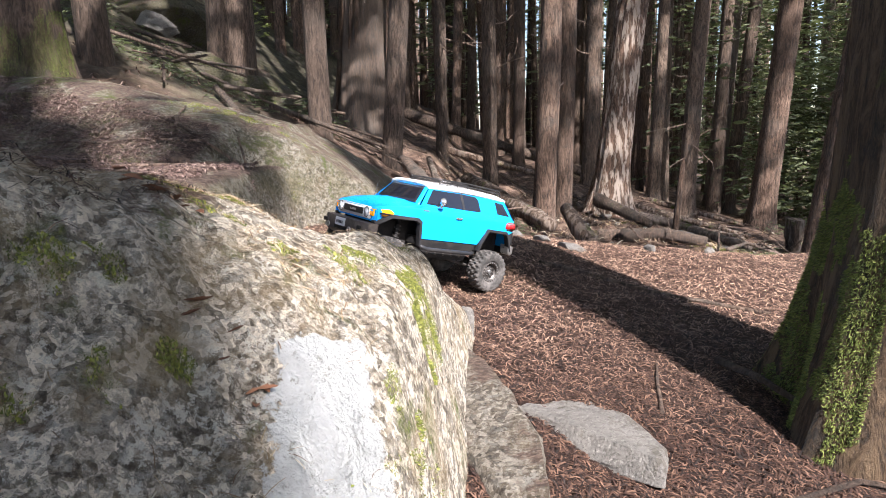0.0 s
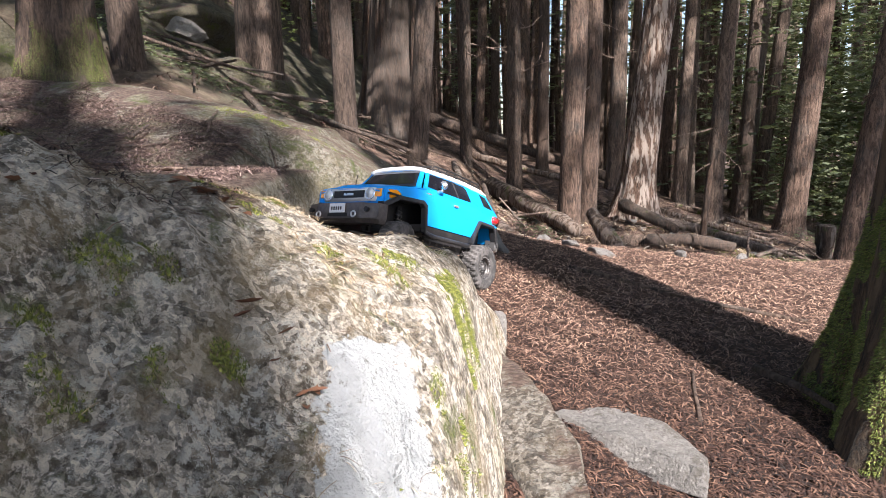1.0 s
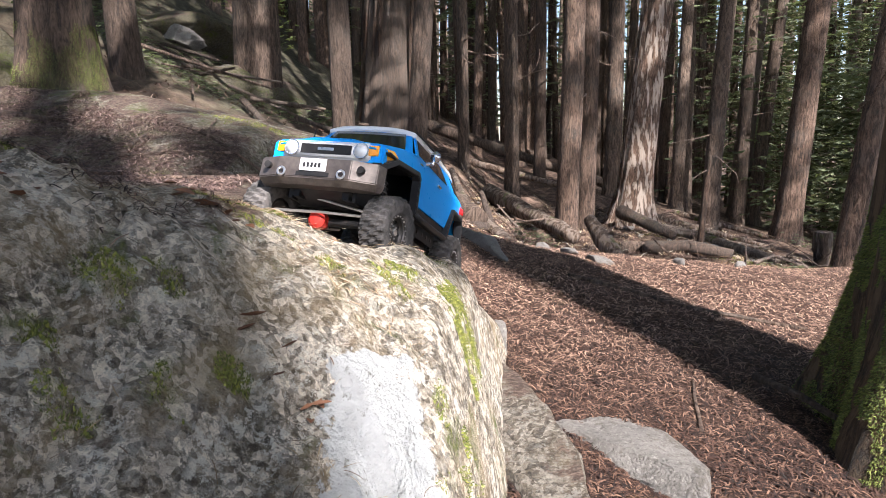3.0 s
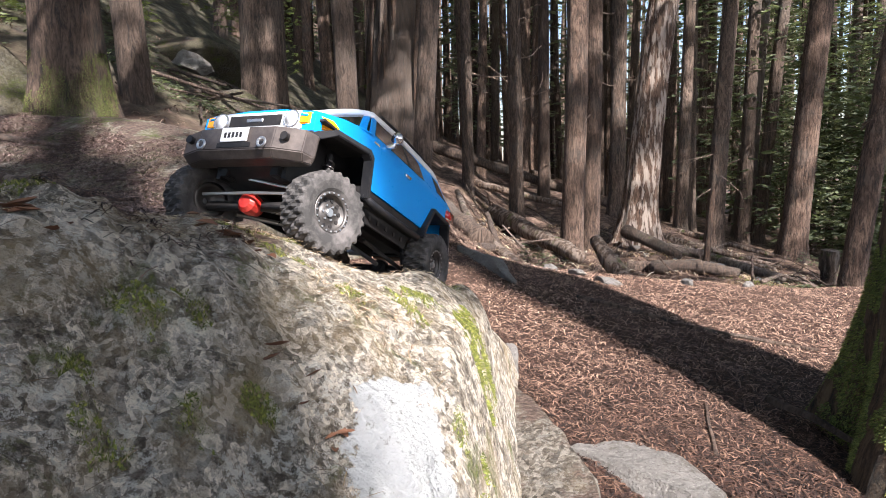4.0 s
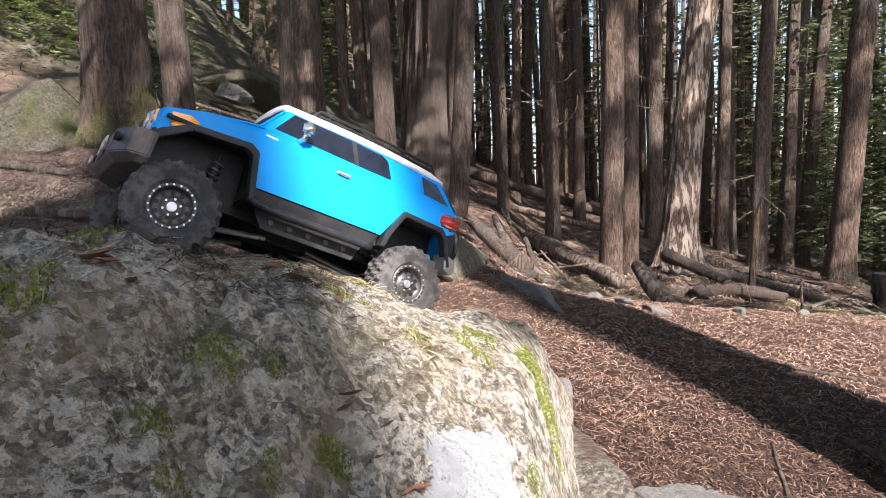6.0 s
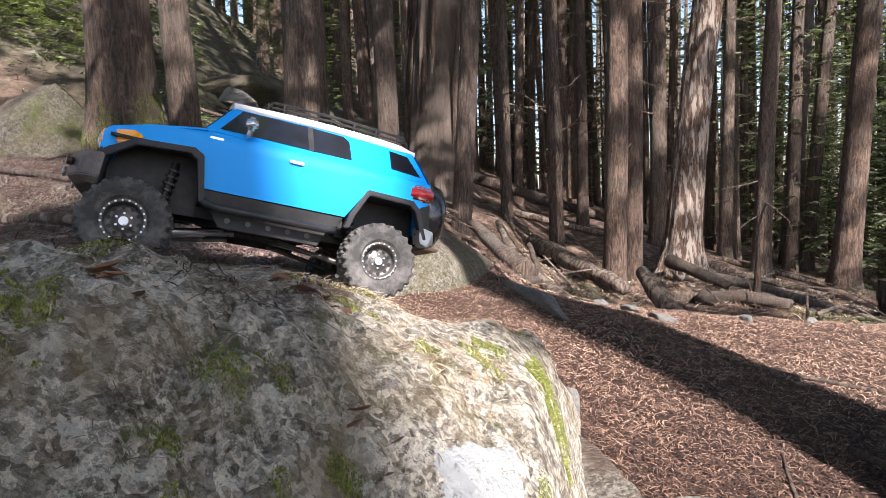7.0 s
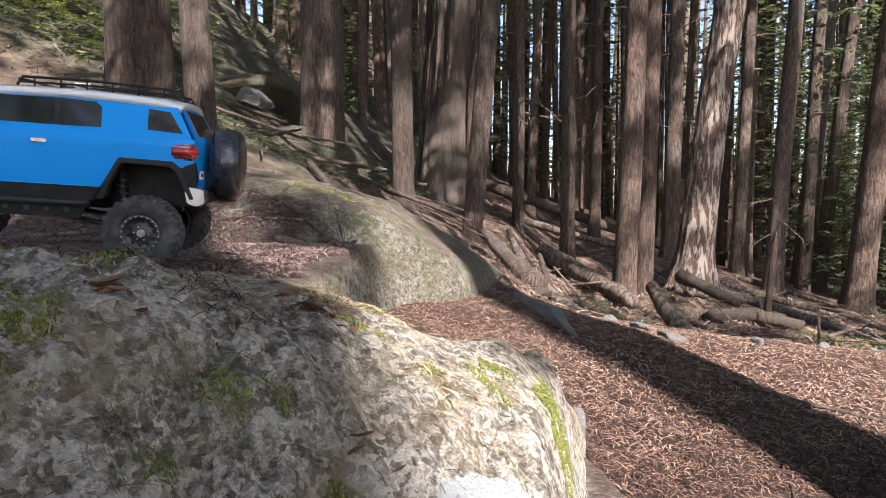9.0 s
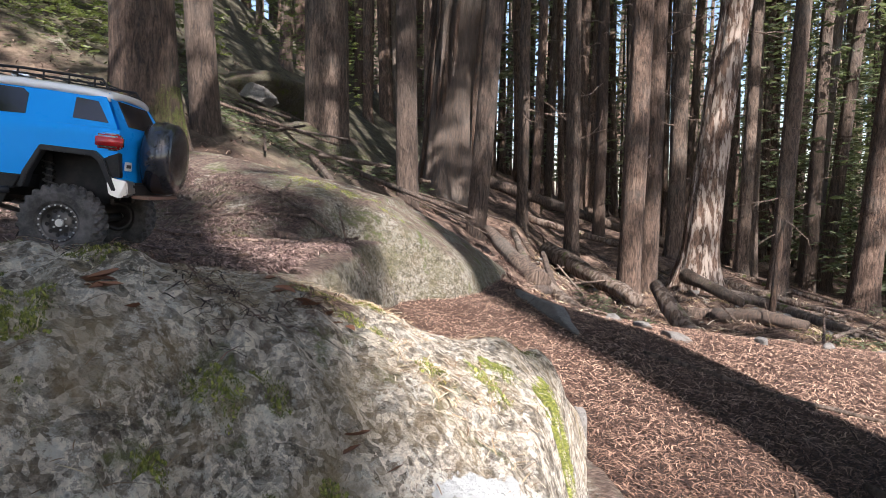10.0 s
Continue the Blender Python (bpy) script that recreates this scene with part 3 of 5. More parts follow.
tree(0.55, 7.2, 0.083, "thin trunk rooted in the path", BARK, 12, 0.9, (-0.01, 0), 15, 8)
tree(0.977, 6.1, 0.108, "sunlit smooth trunk of a paired cedar", BARK_RED, 14, 0.15, (0.02, 0), 16, 0)
tree(1.225, 6.5, 0.09, "shaded trunk of a paired cedar", BARK_RED, 14, 0.15, (0.015, 0), 17, 9)
tree(1.79, 6.95, 0.175, "sunlit cedar with pale peeling shaggy bark", BARK_PALE, 14, 0.6, (0.11, 0), 18, 0, True, 2.6, 0.10, 64)
tree(3.28, 8.6, 0.115, "dark straight fir trunk with dead twigs", BARK, 14, 0.4, (0.04, 0), 19, 10)
tree(4.36, 8.7, 0.17, "tall fir with a lit edge", BARK_RED, 15, 0.35, (0.075, 0), 21, 0, True, 1.3, 0, 48)
tree(4.7, 10.5, 0.11, "slim trunk with a bright foot", BARK, 13, 0.3, (0.08, 0), 22, 10)
tree(4.64, 10.9, 0.16, "dark trunk among the firs", BARK, 14, 0.3, (0.05, 0), 23, 8)
tree(2.95, 5.0, 0.09, "slanting cedar trunk beside the mossy one", BARK_RED, 13, 0.2, (0.13, 0.02), 24, 3)
tree(1.2, 10.0, 0.09, "far reddish forest trunk with twigs", BARK_RED, 14, 0.3, (0, 0), 26, 6)
tree(2.1, 9.1, 0.115, "far reddish forest trunk with twigs", BARK, 14, 0.3, (0.01, 0), 27, 8)
tree(3.37, 10.2, 0.10, "far reddish forest trunk with twigs", BARK, 14, 0.3, (0.02, 0), 28, 6)
# strips of torn bark and bared wood round the old snag
rs = random.Random(64)
for i in range(26):
    a, z0 = rs.uniform(3.3, 6.1), rs.uniform(0.15, 2.2)
    ll, rr = rs.uniform(0.5, 1.3), 0.272 * rs.uniform(0.97, 1.06)
    pts = [(0.08 * (z0 + ll * (1 - k / 4)) + rr * (1 + 0.06 * k * k / 9) * math.cos(a + 0.02 * k), rr * (1 + 0.06 * k * k / 9) * math.sin(a + 0.02 * k), z0 + ll * (1 - k / 4)) for k in range(5)]
    wood = 4.6 < a < 5.5 and 0.5 < z0 < 1.4
    part("torn_wood" if wood else "bark_strip", tube(pts, [0.012, 0.022, 0.026, 0.020, 0.006], 6), BARK_TORN if wood else BARK_SNAG, SNAG)
# unseen trees added behind the camera, between sun and boulder, to cast shade
tree(3.505, -6.522, 0.40, "unseen broken snag added behind the viewpoint to cast shade", BARK, 9.6, 0.2, (0, 0), 31, 0, False, 1.0, 0, 28, None, 6.5, 0.13)
tree(1.9, -8.9, 0.25, "unseen tall fir added at the back to cast shade", BARK, 15, 0.2, (0, 0), 33, 0)
tree(3.69, -4.13, 0.115, "unseen fir added to shade the mossy cedar", BARK, 18, 0.2, (0, 0), 34, 0, True, 1.0, 0, 28, None, 9.3)
SHADE_FIR = tree(2.636, -4.856, 0.15, "unseen fir added behind the viewpoint, with two shade-casting boughs", BARK, 18, 0.2, (0, 0), 35, 0, True, 1.0, 0, 28, None, 9.5)
rb = random.Random(36)
for z0, z1, u0, u1 in ((6.28, 6.66, 0.47, 0.68), (7.08, 7.72, 0.38, 0.74)):
    # each added bough: a limb with hanging sprays that shades car and rock, level with the ground of the trail
    z0, z1 = z0 - SHADE_FIR.location.z, z1 - SHADE_FIR.location.z
    limb = part("limb", tube([(0.0, 0.0, z1 - 0.25), (0.866 * u0 * 0.6, 0.5 * u0 * 0.6, z1 - 0.05), (0.866 * u1, 0.5 * u1, z1)], [0.022, 0.016, 0.006], 7), BARK, SHADE_FIR, "", True)
    verts, faces = [], []
    for _ in range(190):
        u, w, z, a = rb.uniform(u0, u1), rb.uniform(-0.2, 0.2), rb.uniform(z0 + 0.04, z1), rb.uniform(0, 6.283)
        spray_quads(verts, faces, Vector((0.866 * u - 0.5 * w, 0.5 * u + 0.866 * w, z)), Vector((math.cos(a), math.sin(a), -0.4)), 0.10, 0.09, rb)
    leaves = raw_object("bough", verts, faces, FIR)
    leaves.parent = SHADE_FIR
tree(-0.7, -2.3, 0.20, "unseen fir added behind the viewpoint", BARK, 14, 0.2, (0, 0), 32, 0)


def far_forest():
    """The rest of the wood: four kinds of tree, copied."""
    rnd = random.Random(77)
    kinds = []
    for k in range(4):
        kinds.append(tree(-3.0 + 2.2 * k, 14.0 + 1.1 * k, 0.058 + 0.022 * k, "far straight forest trunk with dead twigs", (BARK, BARK_RED)[k % 2], 16, 0.3, (0.012 * (k - 1), 0), 40 + k, 6, True, 1.0, 0, 14, None, 8.0))
    spots = []
    tries = 0
    while len(spots) < 225 and tries < 9000:
        tries += 1
        d = 10.5 + 17 * rnd.random() ** 0.9
        a = radians(rnd.uniform(-50, 50))
        x, y = d * math.sin(a), d * math.cos(a)
        if y < 9 or any((x - u) ** 2 + (y - v) ** 2 < 0.45 for u, v in spots):
            continue
        spots.append((x, y))
    # unseen trees round the camera, added to block sky light; sun's way kept clear
    for _ in range(46):
        d, a = rnd.uniform(5, 18), radians(rnd.uniform(62, 298))
        x, y = d * math.sin(a), d * math.cos(a)
        if (Vector((x, y, 0)).normalized()).dot(AZ) < 0.93:
            spots.append((x, y))
    for x, y in spots:
        k = rnd.choice(kinds)
        t = copy_thing(k, pose(x, y, ground_z(x, y) - 0.05, rnd.uniform(-2, 2), rnd.uniform(-2, 2), rnd.uniform(0, 360)))


far_forest()


def far_woods():
    """Trunks past telling apart, as one mass."""
    rnd = random.Random(78)
    verts, faces = [], []
    for _ in range(430):
        d, a = rnd.uniform(25, 60), radians(rnd.uniform(-52, 52))
        x, y = d * math.sin(a), d * math.cos(a)
        z, r, k = ground_z(x, y), rnd.uniform(0.08, 0.19), len(verts)
        lx, ly = rnd.uniform(-0.5, 0.5), rnd.uniform(-0.5, 0.5)
        for h, f in ((-0.4, 1.3), (0.6, 1.0), (8, 0.75), (17, 0.25)):
            verts += [(x + lx * h / 17 + r * f * math.cos(i * 0.8976), y + ly * h / 17 + r * f * math.sin(i * 0.8976), z + h) for i in range(7)]
        for j in range(3):
            faces += [(k + 7 * j + i, k + 7 * j + (i + 1) % 7, k + 7 * j + 7 + (i + 1) % 7, k + 7 * j + 7 + i) for i in range(7)]
    ob = raw_object("far_woods", verts, faces, BARK, True)
    tagged(ob, "dense far trunks at the back of the wood", "woods", kind="stuff")


far_woods()


def understory(name, label, spots, size, count, material, seed, tall=1.6):
    """Fir sprays low in the wood, as one mass."""
    rnd = random.Random(seed)
    verts, faces = [], []
    for cx, cy, spread, zlo, zhi in spots:
        for _ in range(count):
            a, r = rnd.uniform(0, 6.283), spread * math.sqrt(rnd.random())
            x, y = cx + r * math.cos(a), cy + r * math.sin(a)
            z = ground_z(x, y) + rnd.uniform(zlo, zhi)
            b = rnd.uniform(0, 6.283)
            spray_quads(verts, faces, Vector((x, y, z)), Vector((math.cos(b), math.sin(b), rnd.uniform(-0.2, 0.3))), size * rnd.uniform(0.6, 1.4), size * 0.6, rnd)
    ob = raw_object(name, verts, faces, material)
    return tagged(ob, label, "foliage", kind="stuff")


understory("fir_boughs", "hanging grey green fir boughs deep in the wood",
           [(5.2 + 1.25 * i, 10.8 + 1.7 * (i % 3), 1.8, 0.2, 4.6) for i in range(7)] + [(6.6, 8.6, 1.0, 0.3, 3.6), (5.6, 9.6, 0.8, 0.2, 2.6)], 0.24, 1000, FIR, 91)
understory("far_boughs", "far fir boughs closing the wood",
           [(-9 + 2.4 * i, 25 + (i % 3) * 3, 3.0, 0.5, 9) for i in range(10)] + [(13, 22, 4, 0.2, 8), (9, 20, 3, 0.3, 8)], 0.5, 360, FIR, 94)
understory("pale_boughs", "pale green boughs between the far trunks, sunlight painted in",
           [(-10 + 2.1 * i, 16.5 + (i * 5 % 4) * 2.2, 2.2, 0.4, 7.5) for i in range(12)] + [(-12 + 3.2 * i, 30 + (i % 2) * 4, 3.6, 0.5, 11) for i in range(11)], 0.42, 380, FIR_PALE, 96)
understory("bank_growth", "low dark ferns and moss on the shaded bank",
           [(-1.9, 4.7, 0.7, -0.02, 0.06), (-2.4, 5.4, 0.8, -0.02, 0.08), (-3.0, 4.6, 0.9, -0.02, 0.1), (-1.5, 6.4, 0.8, 0.0, 0.10), (5.0, 8.0, 0.9, 0.0, 0.15), (-1.2, 5.6, 0.4, 0.0, 0.2)], 0.06, 330, FIR, 93)
understory("bank_bushes", "sunlit green huckleberry and fir sprigs on the bank",
           [(-3.4, 4.5, 0.5, 0.0, 0.8), (-4.0, 4.9, 0.8, 0.1, 0.9), (-3.3, 5.6, 0.6, 0.2, 1.0), (-5.0, 5.2, 1.0, 0.0, 1.2), (-2.6, 7.6, 0.7, 0.5, 1.8)], 0.09, 700, FERN, 92)
understory("mossy_tangle", "pale mossy twigs and small leaves beside the trail",
           [(2.05, 4.05, 0.22, 0.0, 0.10), (2.5, 4.4, 0.25, 0.0, 0.10), (0.75, 4.7, 0.2, 0.0, 0.08), (0.56, 4.94, 0.18, 0.0, 0.15), (0.40, 3.3, 0.12, 0.0, 0.06), (1.45, 4.1, 0.2, 0.0, 0.06)], 0.035, 200, FIR, 95)


# ---- the model car ----
def extrude_xz(poly, yf, thick, sign=1.0, bevel=0.0):
    """A plate from an outline in x and z; yf gives its outer face, thick its thickness inwards."""
    bm = bmesh.new()
    outer = [bm.verts.new((x, sign * yf(x, z), z)) for x, z in poly]
    inner = [bm.verts.new((x, sign * (yf(x, z) - thick), z)) for x, z in poly]
    bm.faces.new(outer)
    bm.faces.new(inner[::-1])
    n = len(poly)
    for i in range(n):
        k = (i + 1) % n
        bm.faces.new((outer[i], inner[i], inner[k], outer[k]))
    bmesh.ops.recalc_face_normals(bm, faces=bm.faces)
    bmesh.ops.triangulate(bm, faces=[f for f in bm.faces if len(f.verts) > 4])
    if bevel:
        es = [e for e in bm.edges if e.is_manifold and e.calc_face_angle(0) > 0.8]
        bmesh.ops.bevel(bm, geom=es, offset=bevel, segments=2, affect="EDGES", clamp_overlap=True)
    return bm


def strip_panel(top, bottom, yf, thick, sign, nx=48, nz=8):
    """A smooth curved plate between a top and a bottom line, each a list of (x, z) from rear to front."""
    def line(rows, x):
        for (a, u), (b, v) in zip(rows, rows[1:]):
            if a <= x <= b:
                return u + (v - u) * (x - a) / (b - a)
        return rows[-1][1]
    x0, x1 = max(top[0][0], bottom[0][0]), min(top[-1][0], bottom[-1][0])
    xs = sorted({x0, x1, *[x for x, _ in top + bottom if x0 < x < x1], *[x0 + (x1 - x0) * i / nx for i in range(nx + 1)]})
    bm = bmesh.new()
    out, inn = [], []
    for x in xs:
        t, b = line(top, x), line(bottom, x)
        zs = [b + (t - b) * j / nz for j in range(nz + 1)]
        out.append([bm.verts.new((x, sign * yf(x, z), z)) for z in zs])
        inn.append([bm.verts.new((x, sign * (yf(x, z) - thick), z)) for z in zs])
    for i in range(len(xs) - 1):
        for j in range(nz):
            bm.faces.new((out[i][j], out[i + 1][j], out[i + 1][j + 1], out[i][j + 1]))
            bm.faces.new((inn[i][j], inn[i][j + 1], inn[i + 1][j + 1], inn[i + 1][j]))
        for j in (0, nz):
            bm.faces.new((out[i][j], inn[i][j], inn[i + 1][j], out[i + 1][j]))
    for i in (0, len(xs) - 1):
        for j in range(nz):
            bm.faces.new((out[i][j], out[i][j + 1], inn[i][j + 1], inn[i][j]))
    bmesh.ops.recalc_face_normals(bm, faces=bm.faces)
    for e in bm.edges:
        if e.is_manifold and e.calc_face_angle(0) > 0.7:
            e.smooth = False
    return bm


def block(x0, x1, y0, y1, z0, z1, bevel=0.0, taper=(0, 0), segments=2):
    bm = bmesh.new()
    bmesh.ops.create_cube(bm, size=1.0)
    for v in bm.verts:
        tx, ty = (taper if v.co.z > 0 else (0, 0))
        sx, sy = 1 if v.co.x > 0 else -1, 1 if v.co.y > 0 else -1
        v.co = Vector(((x1 if sx > 0 else x0) - sx * tx, (y1 if sy > 0 else y0) - sy * ty, z1 if v.co.z > 0 else z0))
    if bevel:
        bmesh.ops.bevel(bm, geom=list(bm.edges), offset=bevel, segments=segments, affect="EDGES", clamp_overlap=True)
    return bm


def disc(center, axis, r, depth, sides=24, bevel=0.0):
    """A short round of the given axis ('x' or 'y')."""
    bm = bmesh.new()
    bmesh.ops.create_cone(bm, cap_ends=True, segments=sides, radius1=r, radius2=r, depth=depth)
    if bevel:
        bmesh.ops.bevel(bm, geom=[e for e in bm.edges if len(e.link_faces) == 2 and e.calc_face_angle(0) > 1], offset=bevel, segments=2, affect="EDGES", clamp_overlap=True)
    rot = Matrix.Rotation(radians(90), 4, "Y" if axis == "x" else "X")
    bmesh.ops.transform(bm, matrix=Matrix.Translation(center) @ rot, verts=bm.verts)
    return bm


def lathe(profile, sides, lug=None):
    """Turns (radius, y) pairs about the y axis; lug(i, k) adds to a point's radius."""
    bm = bmesh.new()
    rows = []
    for i in range(sides):
        a = 2 * math.pi * i / sides
        row = []
        for k, (r, y) in enumerate(profile):
            q = r + (lug(i, k) if lug else 0.0)
            row.append(bm.verts.new((q * math.cos(a), y, q * math.sin(a))))
        rows.append(row)
    for i in range(sides):
        n = (i + 1) % sides
        for k in range(len(profile) - 1):
            bm.faces.new((rows[i][k], rows[i][k + 1], rows[n][k + 1], rows[n][k]))
    bmesh.ops.recalc_face_normals(bm, faces=bm.faces)
    return bm


TYRE_R = 0.053
WHEELBASE = 0.160
TRACK = 0.098
HUB_Z = 0.044


def make_wheel(sign):
    """A beadlock wheel with a lugged tyre; sign tells the outer side."""
    s = sign
    face = lathe([(0.004, 0.009 * s), (0.012, 0.009 * s), (0.0135, 0.007 * s), (0.0215, 0.0085 * s), (0.0225, 0.012 * s), (0.0245, 0.0125 * s), (0.0245, -0.012 * s), (0.018, -0.012 * s), (0.018, 0.004 * s), (0.004, 0.003 * s)], 40)
    w = mesh_object("wheel", face, GUNMETAL)
    tread = [(0.0245, 0.0145), (0.030, 0.0195), (0.040, 0.0215), (0.0475, 0.0205), (0.0505, 0.018), (0.0512, 0.012), (0.0512, 0.006), (0.0515, 0.0), (0.0512, -0.006), (0.0512, -0.012), (0.0505, -0.018), (0.0475, -0.0205), (0.040, -0.0215), (0.030, -0.0195), (0.0245, -0.0145)]

    def lug(i, k):
        if 4 <= k <= 10:
            row = (k - 4) // 2
            return 0.0022 if (i + row * 2) % 4 < 2 else -0.0016
        if k in (3, 11):
            return 0.0016 if i % 4 < 2 else -0.0008
        return 0.0
    part("tyre", lathe(tread, 96, lug), RUBBER, w, "dusty knobbly black rubber tyre")
    ring = lathe([(0.0215, 0.0135 * s), (0.0222, 0.0165 * s), (0.0262, 0.0165 * s), (0.0275, 0.0145 * s), (0.0262, 0.0125 * s)], 48)
    part("beadlock_ring", ring, GUNMETAL, w, "dark ring set with small bolts", True)
    for k in range(20):
        a = 6.2832 * k / 20
        part("bolt", disc((0.0243 * math.cos(a), 0.0172 * s, 0.0243 * math.sin(a)), "y", 0.00125, 0.0016, 6), STEEL, w)
    for k in range(10):
        a = 6.2832 * (k + 0.5) / 10
        part("rim_hole", disc((0.0172 * math.cos(a), 0.0079 * s, 0.0172 * math.sin(a)), "y", 0.0027, 0.0016, 12), BLACK, w)
    part("hub", disc((0, 0.0105 * s, 0), "y", 0.0055, 0.006, 12, 0.001), STEEL, w)
    for k in range(6):
        a = 6.2832 * k / 6
        part("lug_nut", disc((0.0095 * math.cos(a), 0.0095 * s, 0.0095 * math.sin(a)), "y", 0.0014, 0.003, 6), STEEL, w)
    return w


def side_y(x, z):
    """Half width of the shell: tapered nose and tail, leaning in above the belt."""
    y = 0.1045 - 0.9 * max(0.0, x - 0.10) ** 1.6 - 0.25 * max(0.0, -x - 0.15) ** 1.5
    if z > 0.170:
        y -= 0.50 * (z - 0.170)
    return y - 0.05 * max(0.0, 0.13 - z)


def panel_grid(fn, nu, nv, thick):
    """A curved sheet with thickness from fn(u, v) -> point."""
    bm = bmesh.new()
    top = [[bm.verts.new(fn(i / nu, j / nv)) for j in range(nv + 1)] for i in range(nu + 1)]
    low = [[bm.verts.new(Vector(fn(i / nu, j / nv)) - Vector((0, 0, thick))) for j in range(nv + 1)] for i in range(nu + 1)]
    for i in range(nu):
        for j in range(nv):
            bm.faces.new((top[i][j], top[i + 1][j], top[i + 1][j + 1], top[i][j + 1]))
            bm.faces.new((low[i][j], low[i][j + 1], low[i + 1][j + 1], low[i + 1][j]))
    for i in range(nu):
        bm.faces.new((top[i][0], low[i][0], low[i + 1][0], top[i + 1][0]))
        bm.faces.new((top[i][nv], top[i + 1][nv], low[i + 1][nv], low[i][nv]))
    for j in range(nv):
        bm.faces.new((top[0][j], top[0][j + 1], low[0][j + 1], low[0][j]))
        bm.faces.new((top[nu][j], low[nu][j], low[nu][j + 1], top[nu][j + 1]))
    bmesh.ops.recalc_face_normals(bm, faces=bm.faces)
    return bm


def make_car():
    car = new("toy_car")
    tagged(car, "bright blue radio controlled off-road model car with white roof", "toy car")
    for s in (1.0, -1.0):
        top = [(-0.226, 0.1775), (-0.10, 0.178), (0.090, 0.178), (0.150, 0.170), (0.196, 0.160), (0.205, 0.153)]
        low = [(-0.226, 0.128), (-0.207, 0.128), (-0.199, 0.142), (-0.128, 0.142), (-0.104, 0.1035), (0.083, 0.1025), (0.091, 0.138), (0.100, 0.146), (0.165, 0.144), (0.190, 0.130), (0.205, 0.130)]
        part("side_panel", strip_panel(top, low, side_y, 0.003, s, 60, 8), PAINT, car, "", True)
        part("pillar_panel", strip_panel([(-0.2215, 0.1785), (-0.195, 0.2255), (0.054, 0.2265), (0.090, 0.1795)], [(-0.2215, 0.1778), (0.090, 0.1783)], side_y, 0.003, s, 40, 6), PAINT, car, "", True)
        rocker = [(0.084, 0.1015), (-0.103, 0.1025), (-0.093, 0.083), (0.078, 0.081)]
        part("rocker_panel", extrude_xz(rocker, lambda x, z: side_y(x, z) - 0.0015, 0.005, s, 0.001), BLACK, car)
        part("front_flare", extrude_xz([(0.205, 0.129), (0.191, 0.1345), (0.166, 0.148), (0.099, 0.150), (0.087, 0.143), (0.077, 0.086), (0.084, 0.084), (0.094, 0.136), (0.103, 0.142), (0.164, 0.140), (0.186, 0.126), (0.200, 0.118)], lambda x, z: side_y(x, z) + 0.008, 0.014, s, 0.0012), TRIM, car)
        part("rear_flare", extrude_xz([(-0.104, 0.088), (-0.109, 0.108), (-0.130, 0.1465), (-0.199, 0.1455), (-0.211, 0.135), (-0.228, 0.094), (-0.222, 0.092), (-0.204, 0.131), (-0.195, 0.138), (-0.133, 0.139), (-0.117, 0.108), (-0.111, 0.088)], lambda x, z: side_y(x, z) + 0.008, 0.016, s, 0.0012), TRIM, car)
        glass = lambda x, z: side_y(x, z) + 0.0008
        part("front_window", extrude_xz([(0.074, 0.1845), (0.049, 0.2195), (-0.038, 0.2215), (-0.043, 0.1845)], glass, 0.002, s), GLASS, car, "dark tinted side window")
        part("rear_window", extrude_xz([(-0.049, 0.1845), (-0.045, 0.2215), (-0.090, 0.2205), (-0.099, 0.214), (-0.103, 0.1855)], glass, 0.002, s), GLASS, car, "dark tinted side window")
        part("quarter_window", extrude_xz([(-0.160, 0.2165), (-0.189, 0.2140), (-0.209, 0.1850), (-0.163, 0.1870)], glass, 0.002, s), GLASS, car, "dark tinted side window")
        part("window_pillar", extrude_xz([(-0.0425, 0.1845), (-0.038, 0.2215), (-0.0455, 0.2215), (-0.0495, 0.1845)], lambda x, z: side_y(x, z) + 0.0012, 0.002, s), TRIM, car)
        handle = part("door_handle", block(-0.038, -0.018, s * 0.106 - 0.0025, s * 0.106 + 0.0025, 0.1595, 0.1640, 0.0012), CHROME, car)
        m = part("mirror", block(0.030, 0.046, s * 0.113 - 0.008, s * 0.113 + 0.010, 0.187, 0.205, 0.004, (0.001, 0.002), 3), CHROME, car, "bright silver door mirror", True)
        part("mirror_stalk", tube([(0.040, s * 0.100, 0.181), (0.038, s * 0.110, 0.183), (0.038, s * 0.112, 0.190)], 0.004), CHROME, m)
        part("slider", tube([(0.082, s * 0.100, 0.090), (0.076, s * 0.108, 0.084), (0.060, s * 0.112, 0.080), (-0.080, s * 0.112, 0.080), (-0.092, s * 0.106, 0.082)], 0.0050, 10), TRIM, car, "dark grey tube step", True)
        part("slider_plate", extrude_xz([(0.070, 0.080), (-0.085, 0.080), (-0.075, 0.058), (0.055, 0.058)], lambda x, z: 0.094, 0.003, s, 0.0006), BLACK, car)
        lamp = part("headlight", disc((0.2072, s * 0.0565, 0.1445), "x", 0.0100, 0.006, 24, 0.0018), CLEAR, car, "round clear headlight", True)
        part("headlight_ring", lathe_ring((0.2085, s * 0.0565, 0.1445), 0.0112, 0.0012), CHROME, lamp)
        part("indicator", extrude_xz([(0.2065, 0.1385), (0.2055, 0.1545), (0.1700, 0.1585), (0.1580, 0.1520), (0.1680, 0.1410)], lambda x, z: side_y(x, z) + 0.0022, 0.020, s, 0.0012), AMBER, car, "amber corner lamp")
        tl = part("tail_light", block(-0.2310, -0.1960, s * 0.096 - 0.006, s * 0.096 + 0.0100, 0.1500, 0.1695, 0.0038, (0, 0), 3), RED, car, "red wraparound tail lamp", True)
